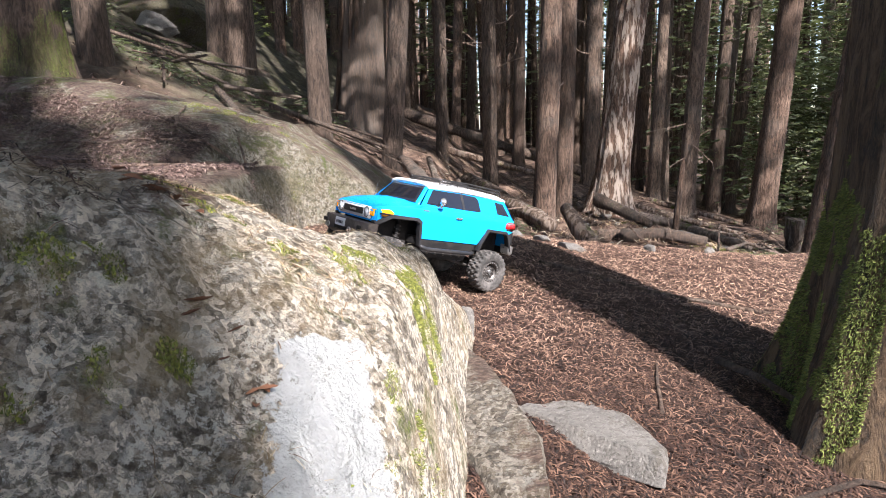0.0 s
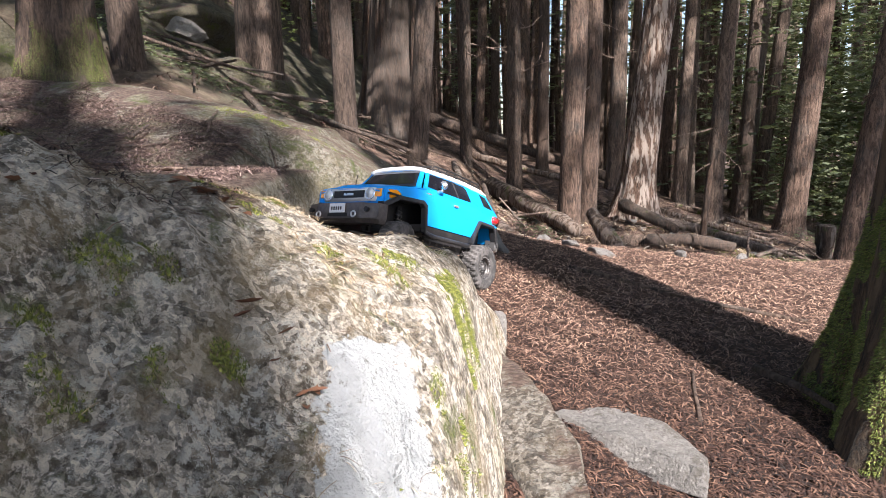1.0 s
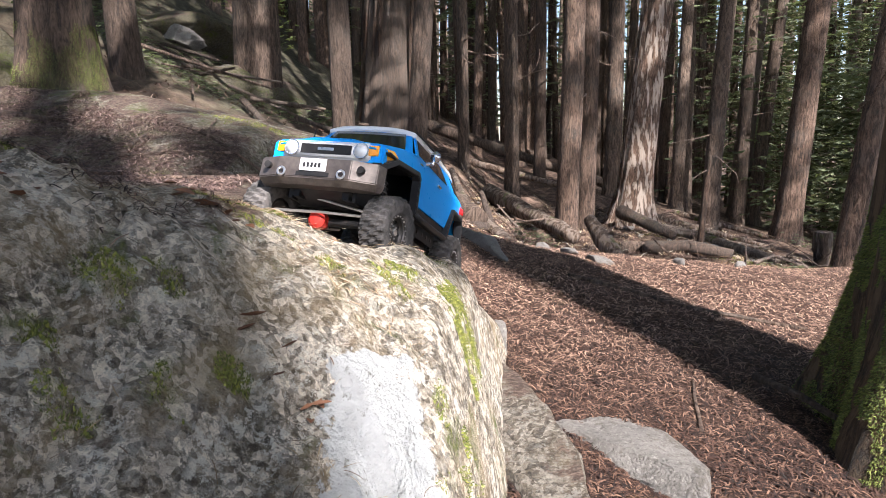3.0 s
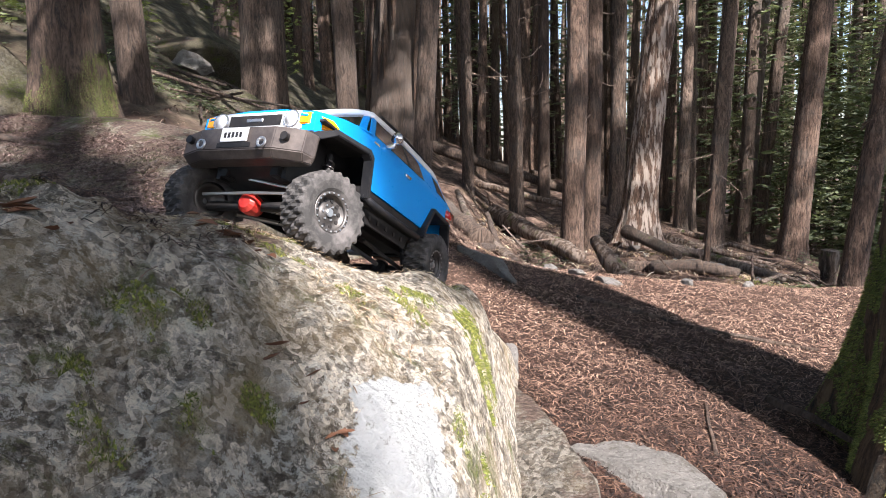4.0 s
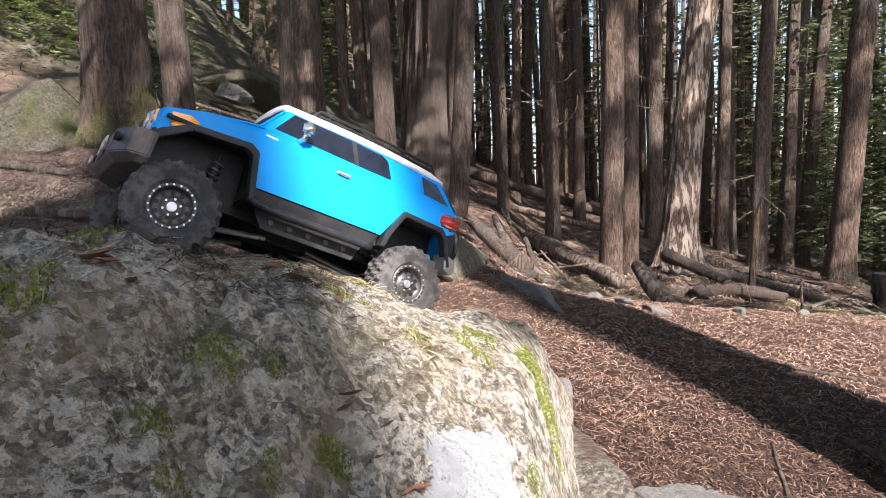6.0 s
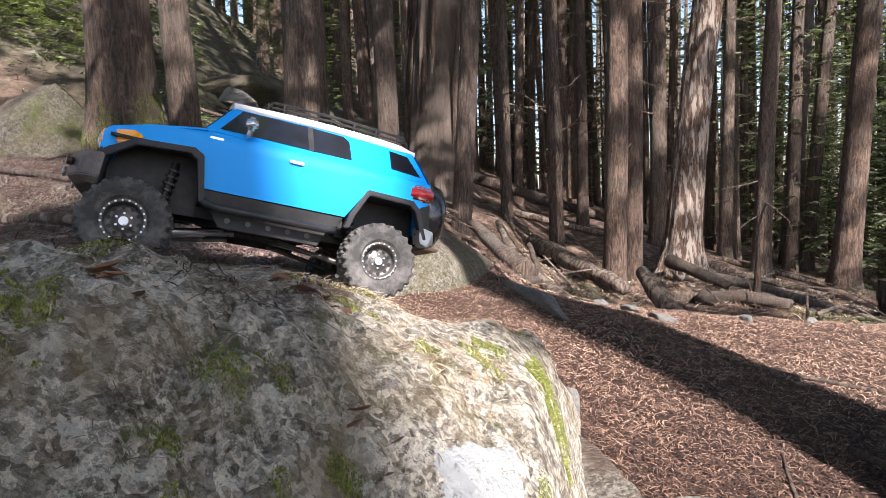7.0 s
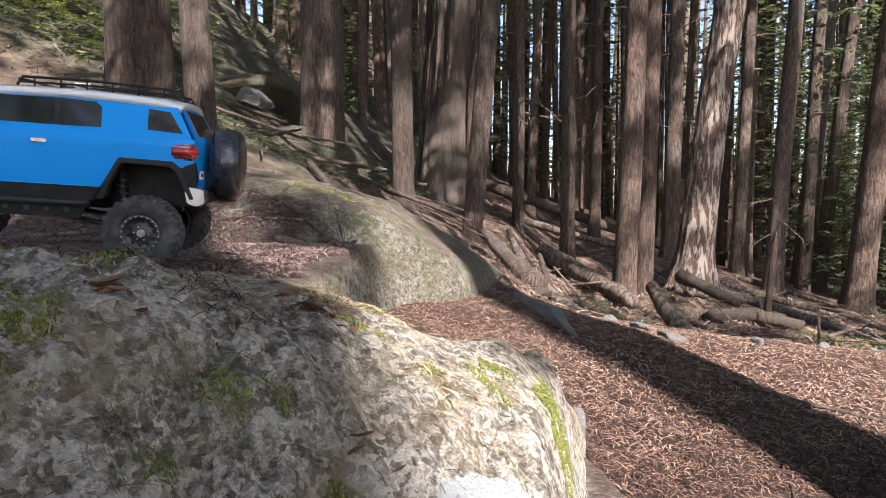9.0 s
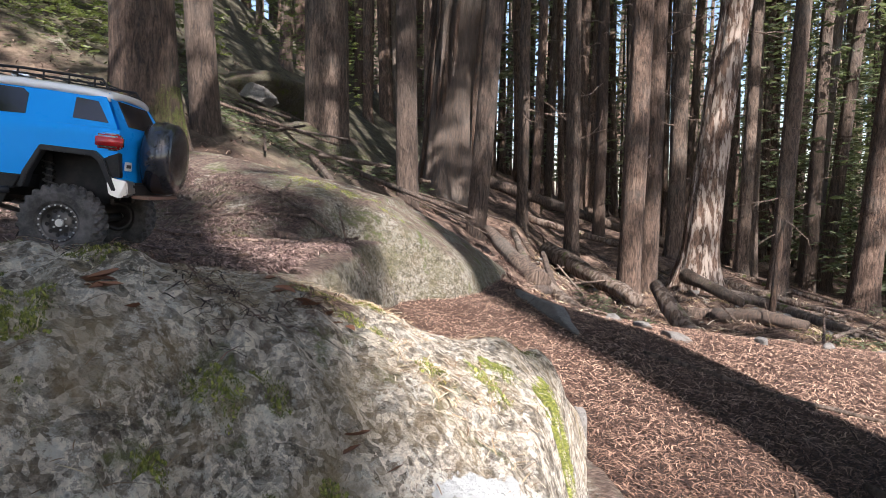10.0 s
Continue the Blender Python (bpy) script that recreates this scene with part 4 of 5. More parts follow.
        part("tail_light_ring", block(-0.2290, -0.1965, s * 0.096 - 0.006, s * 0.096 + 0.0080, 0.1480, 0.1715, 0.0035, (0, 0), 3), CHROME, tl, "", True)
        part("rear_bumper_corner", extrude_xz([(-0.214, 0.112), (-0.240, 0.108), (-0.242, 0.090), (-0.232, 0.084), (-0.219, 0.088)], lambda x, z: 0.106 - 0.4 * max(0, -x - 0.225), 0.030, s, 0.0015), STEEL, car, "bright silver bumper corner")
        part("rear_corner_panel", extrude_xz([(-0.205, 0.136), (-0.228, 0.146), (-0.231, 0.112), (-0.216, 0.112)], lambda x, z: 0.1015, 0.012, s, 0.001), BLACK, car)
        part("side_badge", block(0.068, 0.084, s * 0.1040 - 0.0008, s * 0.1040 + 0.0012, 0.168, 0.1705), CHROME, car)
        for i in range(5):
            part("slider_hole", disc((0.045 - 0.026 * i, s * 0.0945, 0.069), "y", 0.0036, 0.002, 12), GUNMETAL, car)
        for x in (0.128, -0.128):
            sh = part("shock", tube([(x, s * 0.070, 0.045), (x * 0.92, s * 0.060, 0.135)], 0.0050, 10), BLACK, car)
            coil = [(x + (x * 0.92 - x) * k / 60, s * (0.070 - 0.010 * k / 60) + 0.0075 * math.cos(k * 0.75), 0.060 + 0.065 * k / 60 + 0.0) for k in range(61)]
            coil = [(a + 0.0075 * math.sin(k * 0.75), b, c) for k, (a, b, c) in enumerate(coil)]
            part("spring", tube(coil, 0.0013, 5), GUNMETAL, sh)
        part("lower_link", tube([(0.140, s * 0.060, 0.040), (0.030, s * 0.045, 0.058)], 0.0035), STEEL, car, "bright metal suspension link")
        part("rear_link", tube([(-0.140, s * 0.060, 0.040), (-0.030, s * 0.045, 0.058)], 0.0035), GUNMETAL, car)
        part("chassis_rail", block(-0.20, 0.20, s * 0.040 - 0.006, s * 0.040 + 0.006, 0.072, 0.092, 0.001), BLACK, car)
        rail = part("rack_rail", tube([(0.018, s * 0.062, 0.236), (0.010, s * 0.063, 0.2475), (-0.08, s * 0.064, 0.2495), (-0.185, s * 0.062, 0.2465), (-0.194, s * 0.062, 0.234)], 0.0021, 6), BLACK, car, "black roof rack rail")
        part("rack_lower_rail", tube([(0.012, s * 0.063, 0.2405), (-0.08, s * 0.065, 0.2425), (-0.188, s * 0.063, 0.2390)], 0.0016, 6), BLACK, rail)
        for i in range(6):
            part("rack_post", tube([(-0.005 - 0.034 * i, s * 0.064, 0.234), (-0.005 - 0.034 * i, s * 0.064, 0.249)], 0.0013, 6), BLACK, rail)
        part("inner_arch_front", block(0.085, 0.195, s * 0.052 - 0.003, s * 0.052 + 0.003, 0.070, 0.150), BLACK, car)
        part("inner_arch_rear", block(-0.215, -0.105, s * 0.052 - 0.003, s * 0.052 + 0.003, 0.080, 0.150), BLACK, car)
        part("arch_roof_front", block(0.085, 0.195, min(s * 0.05, s * 0.098), max(s * 0.05, s * 0.098), 0.146, 0.149), BLACK, car)
        part("arch_roof_rear", block(-0.205, -0.118, min(s * 0.05, s * 0.098), max(s * 0.05, s * 0.098), 0.1405, 0.1435), BLACK, car)
        shackle = part("tow_shackle", lathe_ring((0.241, s * 0.047, 0.098), 0.0055, 0.0017), STEEL, car, "steel tow shackle")
        # black disc that stands for the dark inside of a fog lamp hole
        part("fog_lamp", disc((0.2335, s * 0.074, 0.108), "x", 0.0052, 0.006, 16), BLACK, car)
    # bonnet, windscreen, roof, tail
    def hood(u, v):
        x = 0.206 - 0.118 * u
        w = side_y(x, 0.165) - 0.001
        yy = (2 * v - 1)
        bulge = 0.004 * smoothstep(0.62, 0.35, abs(yy)) * smoothstep(0.0, 0.15, u)
        return (x - 0.004 * (1 - yy * yy) * 0, w * yy, 0.1570 + 0.0225 * u ** 0.8 - 0.006 * (1 - smoothstep(0, 0.08, u)) + 0.003 * (1 - yy ** 4) + bulge)
    part("bonnet", panel_grid(hood, 16, 22, 0.003), PAINT, car, "", True)

    def screen(u, v):
        yy = 2 * v - 1
        w = 0.093 - 0.020 * u
        return (0.0925 - 0.036 * u + 0.006 * (1 - yy * yy), w * yy, 0.1800 + 0.0475 * u)
    part("windscreen_frame", panel_grid(screen, 6, 14, 0.004), PAINT, car, "", True)

    def screen_glass(u, v):
        x, y, z = screen(0.08 + 0.84 * u, 0.07 + 0.86 * v)
        return (x + 0.0014, y, z + 0.0010)
    part("windscreen", panel_grid(screen_glass, 6, 14, 0.002), GLASS, car, "dark tinted windscreen", True)

    def roof(u, v):
        yy = 2 * v - 1
        x = 0.060 - 0.262 * u
        w = 0.0790 - 0.003 * smoothstep(0.85, 1.0, u)
        return (x + 0.004 * (1 - yy * yy) * (1 - 2 * u), w * yy, 0.2285 + 0.0075 * (1 - abs(yy) ** 3.5) + 0.004 * math.sin(math.pi * min(1, u * 1.05)) - 0.004 * smoothstep(0.9, 1.0, u))
    part("roof", panel_grid(roof, 22, 16, 0.0095), WHITE, car, "glossy white roof", True)

    def tail(u, v):
        yy = 2 * v - 1
        z = 0.100 + 0.128 * u
        w = 0.100 - (0.5 * max(0, z - 0.17))
        return (-0.2265 - 0.002 * (1 - yy * yy) + 0.55 * max(0, z - 0.176), w * yy, z)
    bm = bmesh.new()
    g = [[bm.verts.new(tail(i / 10, j / 10)) for j in range(11)] for i in range(11)]
    h = [[bm.verts.new(Vector(tail(i / 10, j / 10)) + Vector((0.004, 0, 0))) for j in range(11)] for i in range(11)]
    for i in range(10):
        for j in range(10):
            bm.faces.new((g[i][j], g[i + 1][j], g[i + 1][j + 1], g[i][j + 1]))
            bm.faces.new((h[i][j], h[i][j + 1], h[i + 1][j + 1], h[i + 1][j]))
    part("tailgate", bm, PAINT, car, "", True)
    part("rear_glass", extrude_rear([(-0.062, 0.184), (0.062, 0.184), (0.056, 0.219), (-0.056, 0.219)], tail), GLASS, car, "dark tinted rear window")
    part("floor_pan", block(-0.222, 0.086, -0.050, 0.050, 0.088, 0.176, 0.004), BLACK, car)
    part("engine_bay", block(0.086, 0.186, -0.050, 0.050, 0.088, 0.152, 0.003), BLACK, car)
    part("cabin_floor", block(-0.104, 0.084, -0.098, 0.098, 0.086, 0.104, 0.002), BLACK, car)
    part("fascia", block(0.186, 0.2035, -0.090, 0.090, 0.1260, 0.1560, 0.003), PAINT, car)
    grille = part("grille", block(0.199, 0.2086, -0.0430, 0.0430, 0.1350, 0.1535, 0.002), BLACK, car, "black grille with a plain badge bar")
    part("grille_surround", block(0.1990, 0.2078, -0.0715, 0.0715, 0.1300, 0.1580, 0.0030, (0.001, 0.002), 3), SILVER, car, "silver grey grille surround", True)
    part("badge_bar", block(0.2084, 0.2098, -0.0130, 0.0130, 0.1420, 0.1465, 0.0005), STEEL, grille)
    bump = [(0.206, 0.000), (0.236, 0.000), (0.236, 0.058), (0.222, 0.094), (0.204, 0.099), (0.198, 0.097)]
    outline = [(x, y) for x, y in bump] + [(x, -y) for x, y in bump[::-1]]
    bb = bmesh.new()
    lo = [bb.verts.new((x - 0.010 if x > 0.21 else x, y * 0.96, 0.0830)) for x, y in outline[1:-1]]
    mi = [bb.verts.new((x, y, 0.0920)) for x, y in outline[1:-1]]
    hi = [bb.verts.new((x - 0.002, y, 0.1220)) for x, y in outline[1:-1]]
    k = len(lo)
    for a, b in ((lo, mi), (mi, hi)):
        for i in range(k):
            bb.faces.new((a[i], a[(i + 1) % k], b[(i + 1) % k], b[i]))
    bb.faces.new(hi)
    bb.faces.new(lo[::-1])
    bmesh.ops.recalc_face_normals(bb, faces=bb.faces)
    bmesh.ops.bevel(bb, geom=list(bb.edges), offset=0.0012, segments=2, affect="EDGES", clamp_overlap=True)
    bumper = part("front_bumper", bb, BUMPER, car, "angular dark steel winch bumper")
    part("winch_slot", block(0.2345, 0.2368, -0.026, 0.026, 0.094, 0.1005, 0.0005), BLACK, bumper)
    plate = part("front_plate", block(0.2366, 0.2384, -0.0210, 0.0210, 0.1015, 0.1200, 0.0006), PLATE, car, "small white plate with dark bars")
    for i in range(5):
        part("plate_bar", block(0.2384, 0.2388, -0.0135 + 0.006 * i - 0.0018, -0.0135 + 0.006 * i + 0.0018, 0.1065, 0.1135), TRIM, plate)
    part("skid_plate", extrude_x([(0.205, 0.084), (0.165, 0.066), (0.150, 0.066), (0.150, 0.072), (0.200, 0.090)], 0.050), BLACK, car)
    rb = part("rear_bumper", block(-0.241, -0.222, -0.080, 0.080, 0.086, 0.106, 0.003), BLACK, car)
    part("rear_step", block(-0.262, -0.238, -0.055, 0.075, 0.084, 0.0885, 0.001), HITCH, car, "scuffed brown metal rear step")
    rp = part("rear_plate", block(-0.2332, -0.2318, 0.066, 0.090, 0.122, 0.1345, 0.0006), PLATE, car, "small white plate with dark bars")
    part("plate_bar", block(-0.2336, -0.2332, 0.070, 0.086, 0.126, 0.1305), TRIM, rp)
    spare = part("spare_wheel", lathe_x((-0.2560, 0, 0.146), [(0.0, -0.024), (0.030, -0.024), (0.046, -0.0225), (0.0525, -0.017), (0.0545, -0.006), (0.0545, 0.010), (0.0510, 0.019), (0.0, 0.020)], 48), SPARE, car, "spare wheel in a glossy black cover", True)
    part("cover_label", block(-0.2590, -0.2540, -0.014, 0.014, 0.1995, 0.2012), TRIM, spare)
    part("spare_mount", block(-0.240, -0.226, -0.014, 0.014, 0.130, 0.160, 0.001), BLACK, car)
    part("tie_rod", tube([(0.186, 0.080, 0.052), (0.188, 0.0, 0.053), (0.186, -0.080, 0.052)], 0.0022), STEEL, car, "bright steel steering rod")
    part("drag_link", tube([(0.182, 0.066, 0.060), (0.180, -0.030, 0.078)], 0.0020), STEEL, car)
    part("front_axle", tube([(0.160, -0.090, 0.044), (0.160, -0.030, 0.044), (0.160, 0.090, 0.044)], 0.0068, 10), BLACK, car)
    part("front_diff", lathe_x((0.166, -0.012, 0.044), [(0.0, 0.017), (0.009, 0.016), (0.0140, 0.011), (0.0150, 0.0), (0.012, -0.012), (0.0, -0.014)], 16), REDMETAL, car, "red anodised differential case")
    part("rear_axle", tube([(-0.160, -0.090, 0.044), (-0.160, 0.0, 0.044), (-0.160, 0.090, 0.044)], 0.0068, 10), BLACK, car)
    part("rear_diff", lathe_x((-0.160, 0.012, 0.044), [(0.0, 0.017), (0.009, 0.016), (0.0140, 0.011), (0.0150, 0.0), (0.012, -0.012), (0.0, -0.014)], 16), BLACK, car)
    part("drive_shaft", tube([(0.148, -0.012, 0.046), (0.030, -0.006, 0.068), (-0.145, 0.010, 0.048)], 0.0038), STEEL, car)
    part("gearbox", block(-0.045, 0.040, -0.030, 0.030, 0.058, 0.090, 0.003), BLACK, car)
    for i in range(7):
        part("rack_slat", tube([(0.004 - 0.031 * i, -0.062, 0.2425), (0.004 - 0.031 * i, 0.062, 0.2425)], 0.0014, 6), BLACK, car)
    part("rack_front_bar", tube([(0.016, -0.060, 0.2445), (0.022, 0.0, 0.2465), (0.016, 0.060, 0.2445)], 0.0020, 6), BLACK, car)
    part("rack_box", block(-0.060, -0.035, -0.012, 0.012, 0.2425, 0.2505, 0.002), CHROME, car)
    part("aerial", tube([(0.100, -0.086, 0.180), (0.094, -0.087, 0.215)], 0.0010, 5), BLACK, car)
    return car


def lathe_ring(center, r, t, sides=28):
    """A small torus that faces along x."""
    bm = bmesh.new()
    rows = []
    for i in range(sides):
        a = 6.28319 * i / sides
        rows.append([bm.verts.new((center[0] + t * math.sin(b * 1.0472), center[1] + (r + t * math.cos(b * 1.0472)) * math.cos(a), center[2] + (r + t * math.cos(b * 1.0472)) * math.sin(a))) for b in range(6)])
    for i in range(sides):
        n = (i + 1) % sides
        for b in range(6):
            c = (b + 1) % 6
            bm.faces.new((rows[i][b], rows[n][b], rows[n][c], rows[i][c]))
    bmesh.ops.recalc_face_normals(bm, faces=bm.faces)
    return bm


def lathe_x(center, profile, sides):
    """Turns (radius, x) pairs about an axis along x."""
    bm = lathe([(max(r, 0.0002), y) for r, y in profile], sides)
    bmesh.ops.transform(bm, matrix=Matrix.Translation(center) @ Matrix.Rotation(radians(-90), 4, "Z"), verts=bm.verts)
    return bm


def extrude_x(poly, half):
    return extrude_xz_sym(poly, half)


def extrude_xz_sym(poly, half):
    bm = bmesh.new()
    a = [bm.verts.new((x, half, z)) for x, z in poly]
    b = [bm.verts.new((x, -half, z)) for x, z in poly]
    bm.faces.new(a)
    bm.faces.new(b[::-1])
    n = len(poly)
    for i in range(n):
        k = (i + 1) % n
        bm.faces.new((a[i], b[i], b[k], a[k]))
    bmesh.ops.recalc_face_normals(bm, faces=bm.faces)
    return bm


def extrude_rear(poly, tail):
    """A pane laid on the tailgate, from an outline in y and z."""
    bm = bmesh.new()
    xs = lambda y, z: tail((z - 0.100) / 0.128, 0.5 + y / 0.2)[0]
    a = [bm.verts.new((xs(y, z) - 0.0012, y, z)) for y, z in poly]
    b = [bm.verts.new((xs(y, z) + 0.0012, y, z)) for y, z in poly]
    bm.faces.new(a)
    bm.faces.new(b[::-1])
    for i in range(4):
        k = (i + 1) % 4
        bm.faces.new((a[i], b[i], b[k], a[k]))
    bmesh.ops.recalc_face_normals(bm, faces=bm.faces)
    return bm


SILVER = worn("silver_plastic", (0.60, 0.61, 0.62), 0.35, 0.0, 0.08, 0.3)
BUMPER = worn("dark_bronze_steel", (0.075, 0.062, 0.058), 0.4, 0.4, 0.3)
HITCH = worn("rusty_steel", (0.22, 0.12, 0.08), 0.6, 0.3, 0.4)
SPARE = worn("cover_vinyl", (0.015, 0.017, 0.024), 0.22, 0.0, 0.06, 0.6)
CAR = make_car()
WHEELS = []
for fore in (1, -1):
    for s in (1, -1):
        w = make_wheel(s)
        w.parent = CAR
        w.location = (fore * WHEELBASE, s * TRACK, HUB_Z)
        WHEELS.append((w, fore, s))


# ---- stones, logs and sticks ----
def stone(x, y, z, size, rot, label, material, seed, flat=0.5, tilt=(0, 0)):
    ob = loose_stone("stone", size, material, seed, flat)
    ob.matrix_basis = pose(x, y, z, tilt[0], tilt[1], rot)
    return tagged(ob, label, "stone")


stone(0.078, 0.965, 0.052, (0.120, 0.33, 0.135), 4, "long dark granite ledge block at the foot of the boulder", ROCK_DARK, 5, 0.55, (3, 6))
stone(0.222, 0.975, 0.060, (0.110, 0.225, 0.062), 28, "flat pale granite stone sunk in the needle litter", ROCK_STONE, 8, 0.5)
stone(0.045, 1.330, 0.135, (0.030, 0.055, 0.065), 10, "small upright stone by the boulder", ROCK_STONE, 11, 0.7)
stone(0.040, 2.360, 0.165, (0.075, 0.43, 0.100), 17, "long low stone ridge beside the path", ROCK_STONE, 14, 0.6)
stone(-2.42, 5.80, 1.50, (0.24, 0.17, 0.12), 20, "pale bare boulder high on the bank", ROCK_STONE, 33, 0.8, (12, 14))
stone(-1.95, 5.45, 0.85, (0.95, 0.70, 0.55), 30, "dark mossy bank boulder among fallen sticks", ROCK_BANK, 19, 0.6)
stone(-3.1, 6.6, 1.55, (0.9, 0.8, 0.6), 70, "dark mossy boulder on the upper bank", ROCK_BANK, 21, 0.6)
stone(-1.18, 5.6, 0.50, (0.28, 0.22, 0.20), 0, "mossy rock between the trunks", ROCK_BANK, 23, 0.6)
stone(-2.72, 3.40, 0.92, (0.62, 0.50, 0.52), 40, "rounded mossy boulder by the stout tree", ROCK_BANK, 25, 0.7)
stone(-3.55, 3.9, 1.30, (0.75, 0.6, 0.6), 10, "rounded mossy boulder by the stout tree", ROCK_BACK, 27, 0.7)
rnd = random.Random(5)
for i in range(85):
    x, y = rnd.uniform(0.1, 3.6), rnd.uniform(2.6, 7.0)
    s = rnd.uniform(0.018, 0.07)
    stone(x, y, ground_z(x, y) + s * 0.2, (s * 1.4, s, s * 0.7), rnd.uniform(0, 360), "small pale loose stone among the roots", ROCK_STONE, 60 + i, 0.6)


def log(points, r, label, material=WOOD, name="log", sides=14):
    """A fallen trunk or stick with uneven bark and broken ends."""
    pts = [Vector(p) for p in points]
    fine = []
    for a, b in zip(pts, pts[1:]):
        k = max(3, int((b - a).length / max(r * 1.5, 0.02)))
        fine += [a.lerp(b, i / k) for i in range(k)]
    fine.append(pts[-1])
    n = len(fine)
    jig = [p + Vector((fbm(i * 0.35, r * 40, 1.0, 2), fbm(i * 0.35, r * 40, 5.0, 2), fbm(i * 0.3, r * 40, 9.0, 2) * 0.4)) * r * 0.28 for i, p in enumerate(fine)]
    bm = tube(jig, [r * (1.05 - 0.45 * i / n) * (1 + 0.22 * fbm(i * 0.5, r * 9, 3.0, 3)) for i in range(n)], sides)
    for v in bm.verts:
        v.co += Vector((fbm(v.co.x * 18, v.co.y * 18, v.co.z * 18, 3), fbm(v.co.y * 18, v.co.z * 18, v.co.x * 18, 3), 0)) * r * 0.16
    ob = mesh_object(name, bm, material)
    return tagged(ob, label, name.replace("_", " "))


def on_ground(pts, r):
    return [(x, y, ground_z(x, y) + r * 0.7 + dz) for x, y, dz in pts]


log([(1.0, 3.84, -0.30), (0.85, 4.34, 0.03)], 0.068, "short bleached log propped against the bank")
log(on_ground([(0.30, 7.3, 0), (0.95, 5.45, 0.03)], 0.10), 0.10, "fallen grey log lying across the path", WOOD)
log(on_ground([(1.32, 5.35, -0.02), (1.62, 5.25, 0.01), (1.92, 5.10, -0.05)], 0.055), 0.055, "dark rotting log half sunk in the litter", BARK)
log(on_ground([(1.60, 6.6, 0.14), (1.85, 6.25, 0.05), (1.98, 6.0, 0.0)], 0.065), 0.065, "mossy root of the shaggy cedar", BARK_FOOT)
log(on_ground([(2.1, 7.3, 0), (2.7, 7.05, 0.03), (3.2, 6.7, 0)], 0.035), 0.035, "thin fallen pole on the forest floor", WOOD)
log(on_ground([(2.9, 8.9, 0), (3.9, 8.2, 0)], 0.04), 0.04, "thin fallen pole on the forest floor", WOOD)
log(on_ground([(-0.6, 10.6, 0), (2.8, 9.9, 0)], 0.09), 0.09, "long fallen trunk far along the path", BARK)
log(on_ground([(0.2, 12.5, 0), (1.8, 13.2, 0)], 0.08), 0.08, "long fallen trunk far along the path", BARK)
log(on_ground([(0.05, 3.6, 0.0), (-0.28, 4.7, 0.10)], 0.06), 0.06, "dark fallen bough beside the leaning trunk", BARK)
log(on_ground([(0.25, 3.3, 0.0), (0.0, 4.2, 0.04), (-0.1, 5.2, 0.12)], 0.035), 0.035, "broken branch beside the leaning trunk", WOOD)
log(on_ground([(1.48, 5.20, 0.0), (1.75, 5.00, 0.01), (2.02, 4.80, 0.0)], 0.060), 0.060, "dark wet fallen log beside the trail", BARK_SNAG)
log(on_ground([(1.85, 6.75, 0.02), (2.30, 6.45, 0.04), (2.62, 5.35, 0.02)], 0.055), 0.055, "pale barkless fallen log by the shaggy cedar", WOOD)
log(on_ground([(0.10, 9.0, 0.0), (1.6, 8.5, 0.05)], 0.05), 0.05, "fallen sunlit pole between the trunks", WOOD)
log(on_ground([(2.2, 8.0, 0.0), (3.6, 7.4, 0.05)], 0.045), 0.045, "fallen sunlit pole between the trunks", WOOD)
log(on_ground([(1.95, 4.30, 0.05), (2.20, 4.55, 0.12), (2.55, 4.40, 0.02)], 0.014), 0.014, "pale forked dead branch beside the trail", TWIG, "branch", 7)
log(on_ground([(1.80, 4.10, 0.02), (1.95, 4.45, 0.25)], 0.010), 0.010, "pale forked dead branch beside the trail", TWIG, "branch", 7)
log(on_ground([(0.02, 3.2, 0.0), (0.16, 3.9, 0.05), (0.12, 4.6, 0.16)], 0.028), 0.028, "dead branch leaning by the boulder", TWIG, "branch", 8)
for x, y, sx, sy in ((0.44, 2.16, 0.07, 0.035), (0.36, 2.28, 0.05, 0.03), (0.74, 2.26, 0.035, 0.025), (0.28, 2.42, 0.06, 0.03), (0.98, 2.30, 0.03, 0.03), (0.62, 2.75, 0.09, 0.05)):
    stone(x, y, ground_z(x, y) + 0.006, (sx, sy, 0.03), 40 * x * 9, "pale bare stone at the edge of the trail", ROCK_STONE, int(x * 900), 0.6)
stake = mesh_object("stake", tube([(1.93, 5.25, -0.45), (1.94, 5.25, -0.2), (1.955, 5.25, 0.05), (1.97, 5.25, 0.24), (1.985, 5.255, 0.31)], [0.034, 0.026, 0.024, 0.022, 0.004], 9), BARK_SNAG)
tagged(stake, "upright broken dark stake in the litter", "stake")
log([(3.06, 5.45, -0.75), (3.05, 5.45, -0.24)], 0.095, "pale splintered stump among twigs", WOOD, "stump")
for i in range(130):
    a = rnd.uniform(0, 6.283)
    x, y = rnd.uniform(0.1, 4.2), rnd.uniform(3.2, 8.5)
    ll, th = rnd.uniform(0.12, 0.7), rnd.uniform(0.004, 0.013)
    log(on_ground([(x, y, 0.0), (x + ll * math.cos(a), y + ll * math.sin(a), rnd.uniform(0.0, 0.2))], th), th, "thin dead stick on the forest floor", TWIG if i % 3 else BARK, "stick", 6)
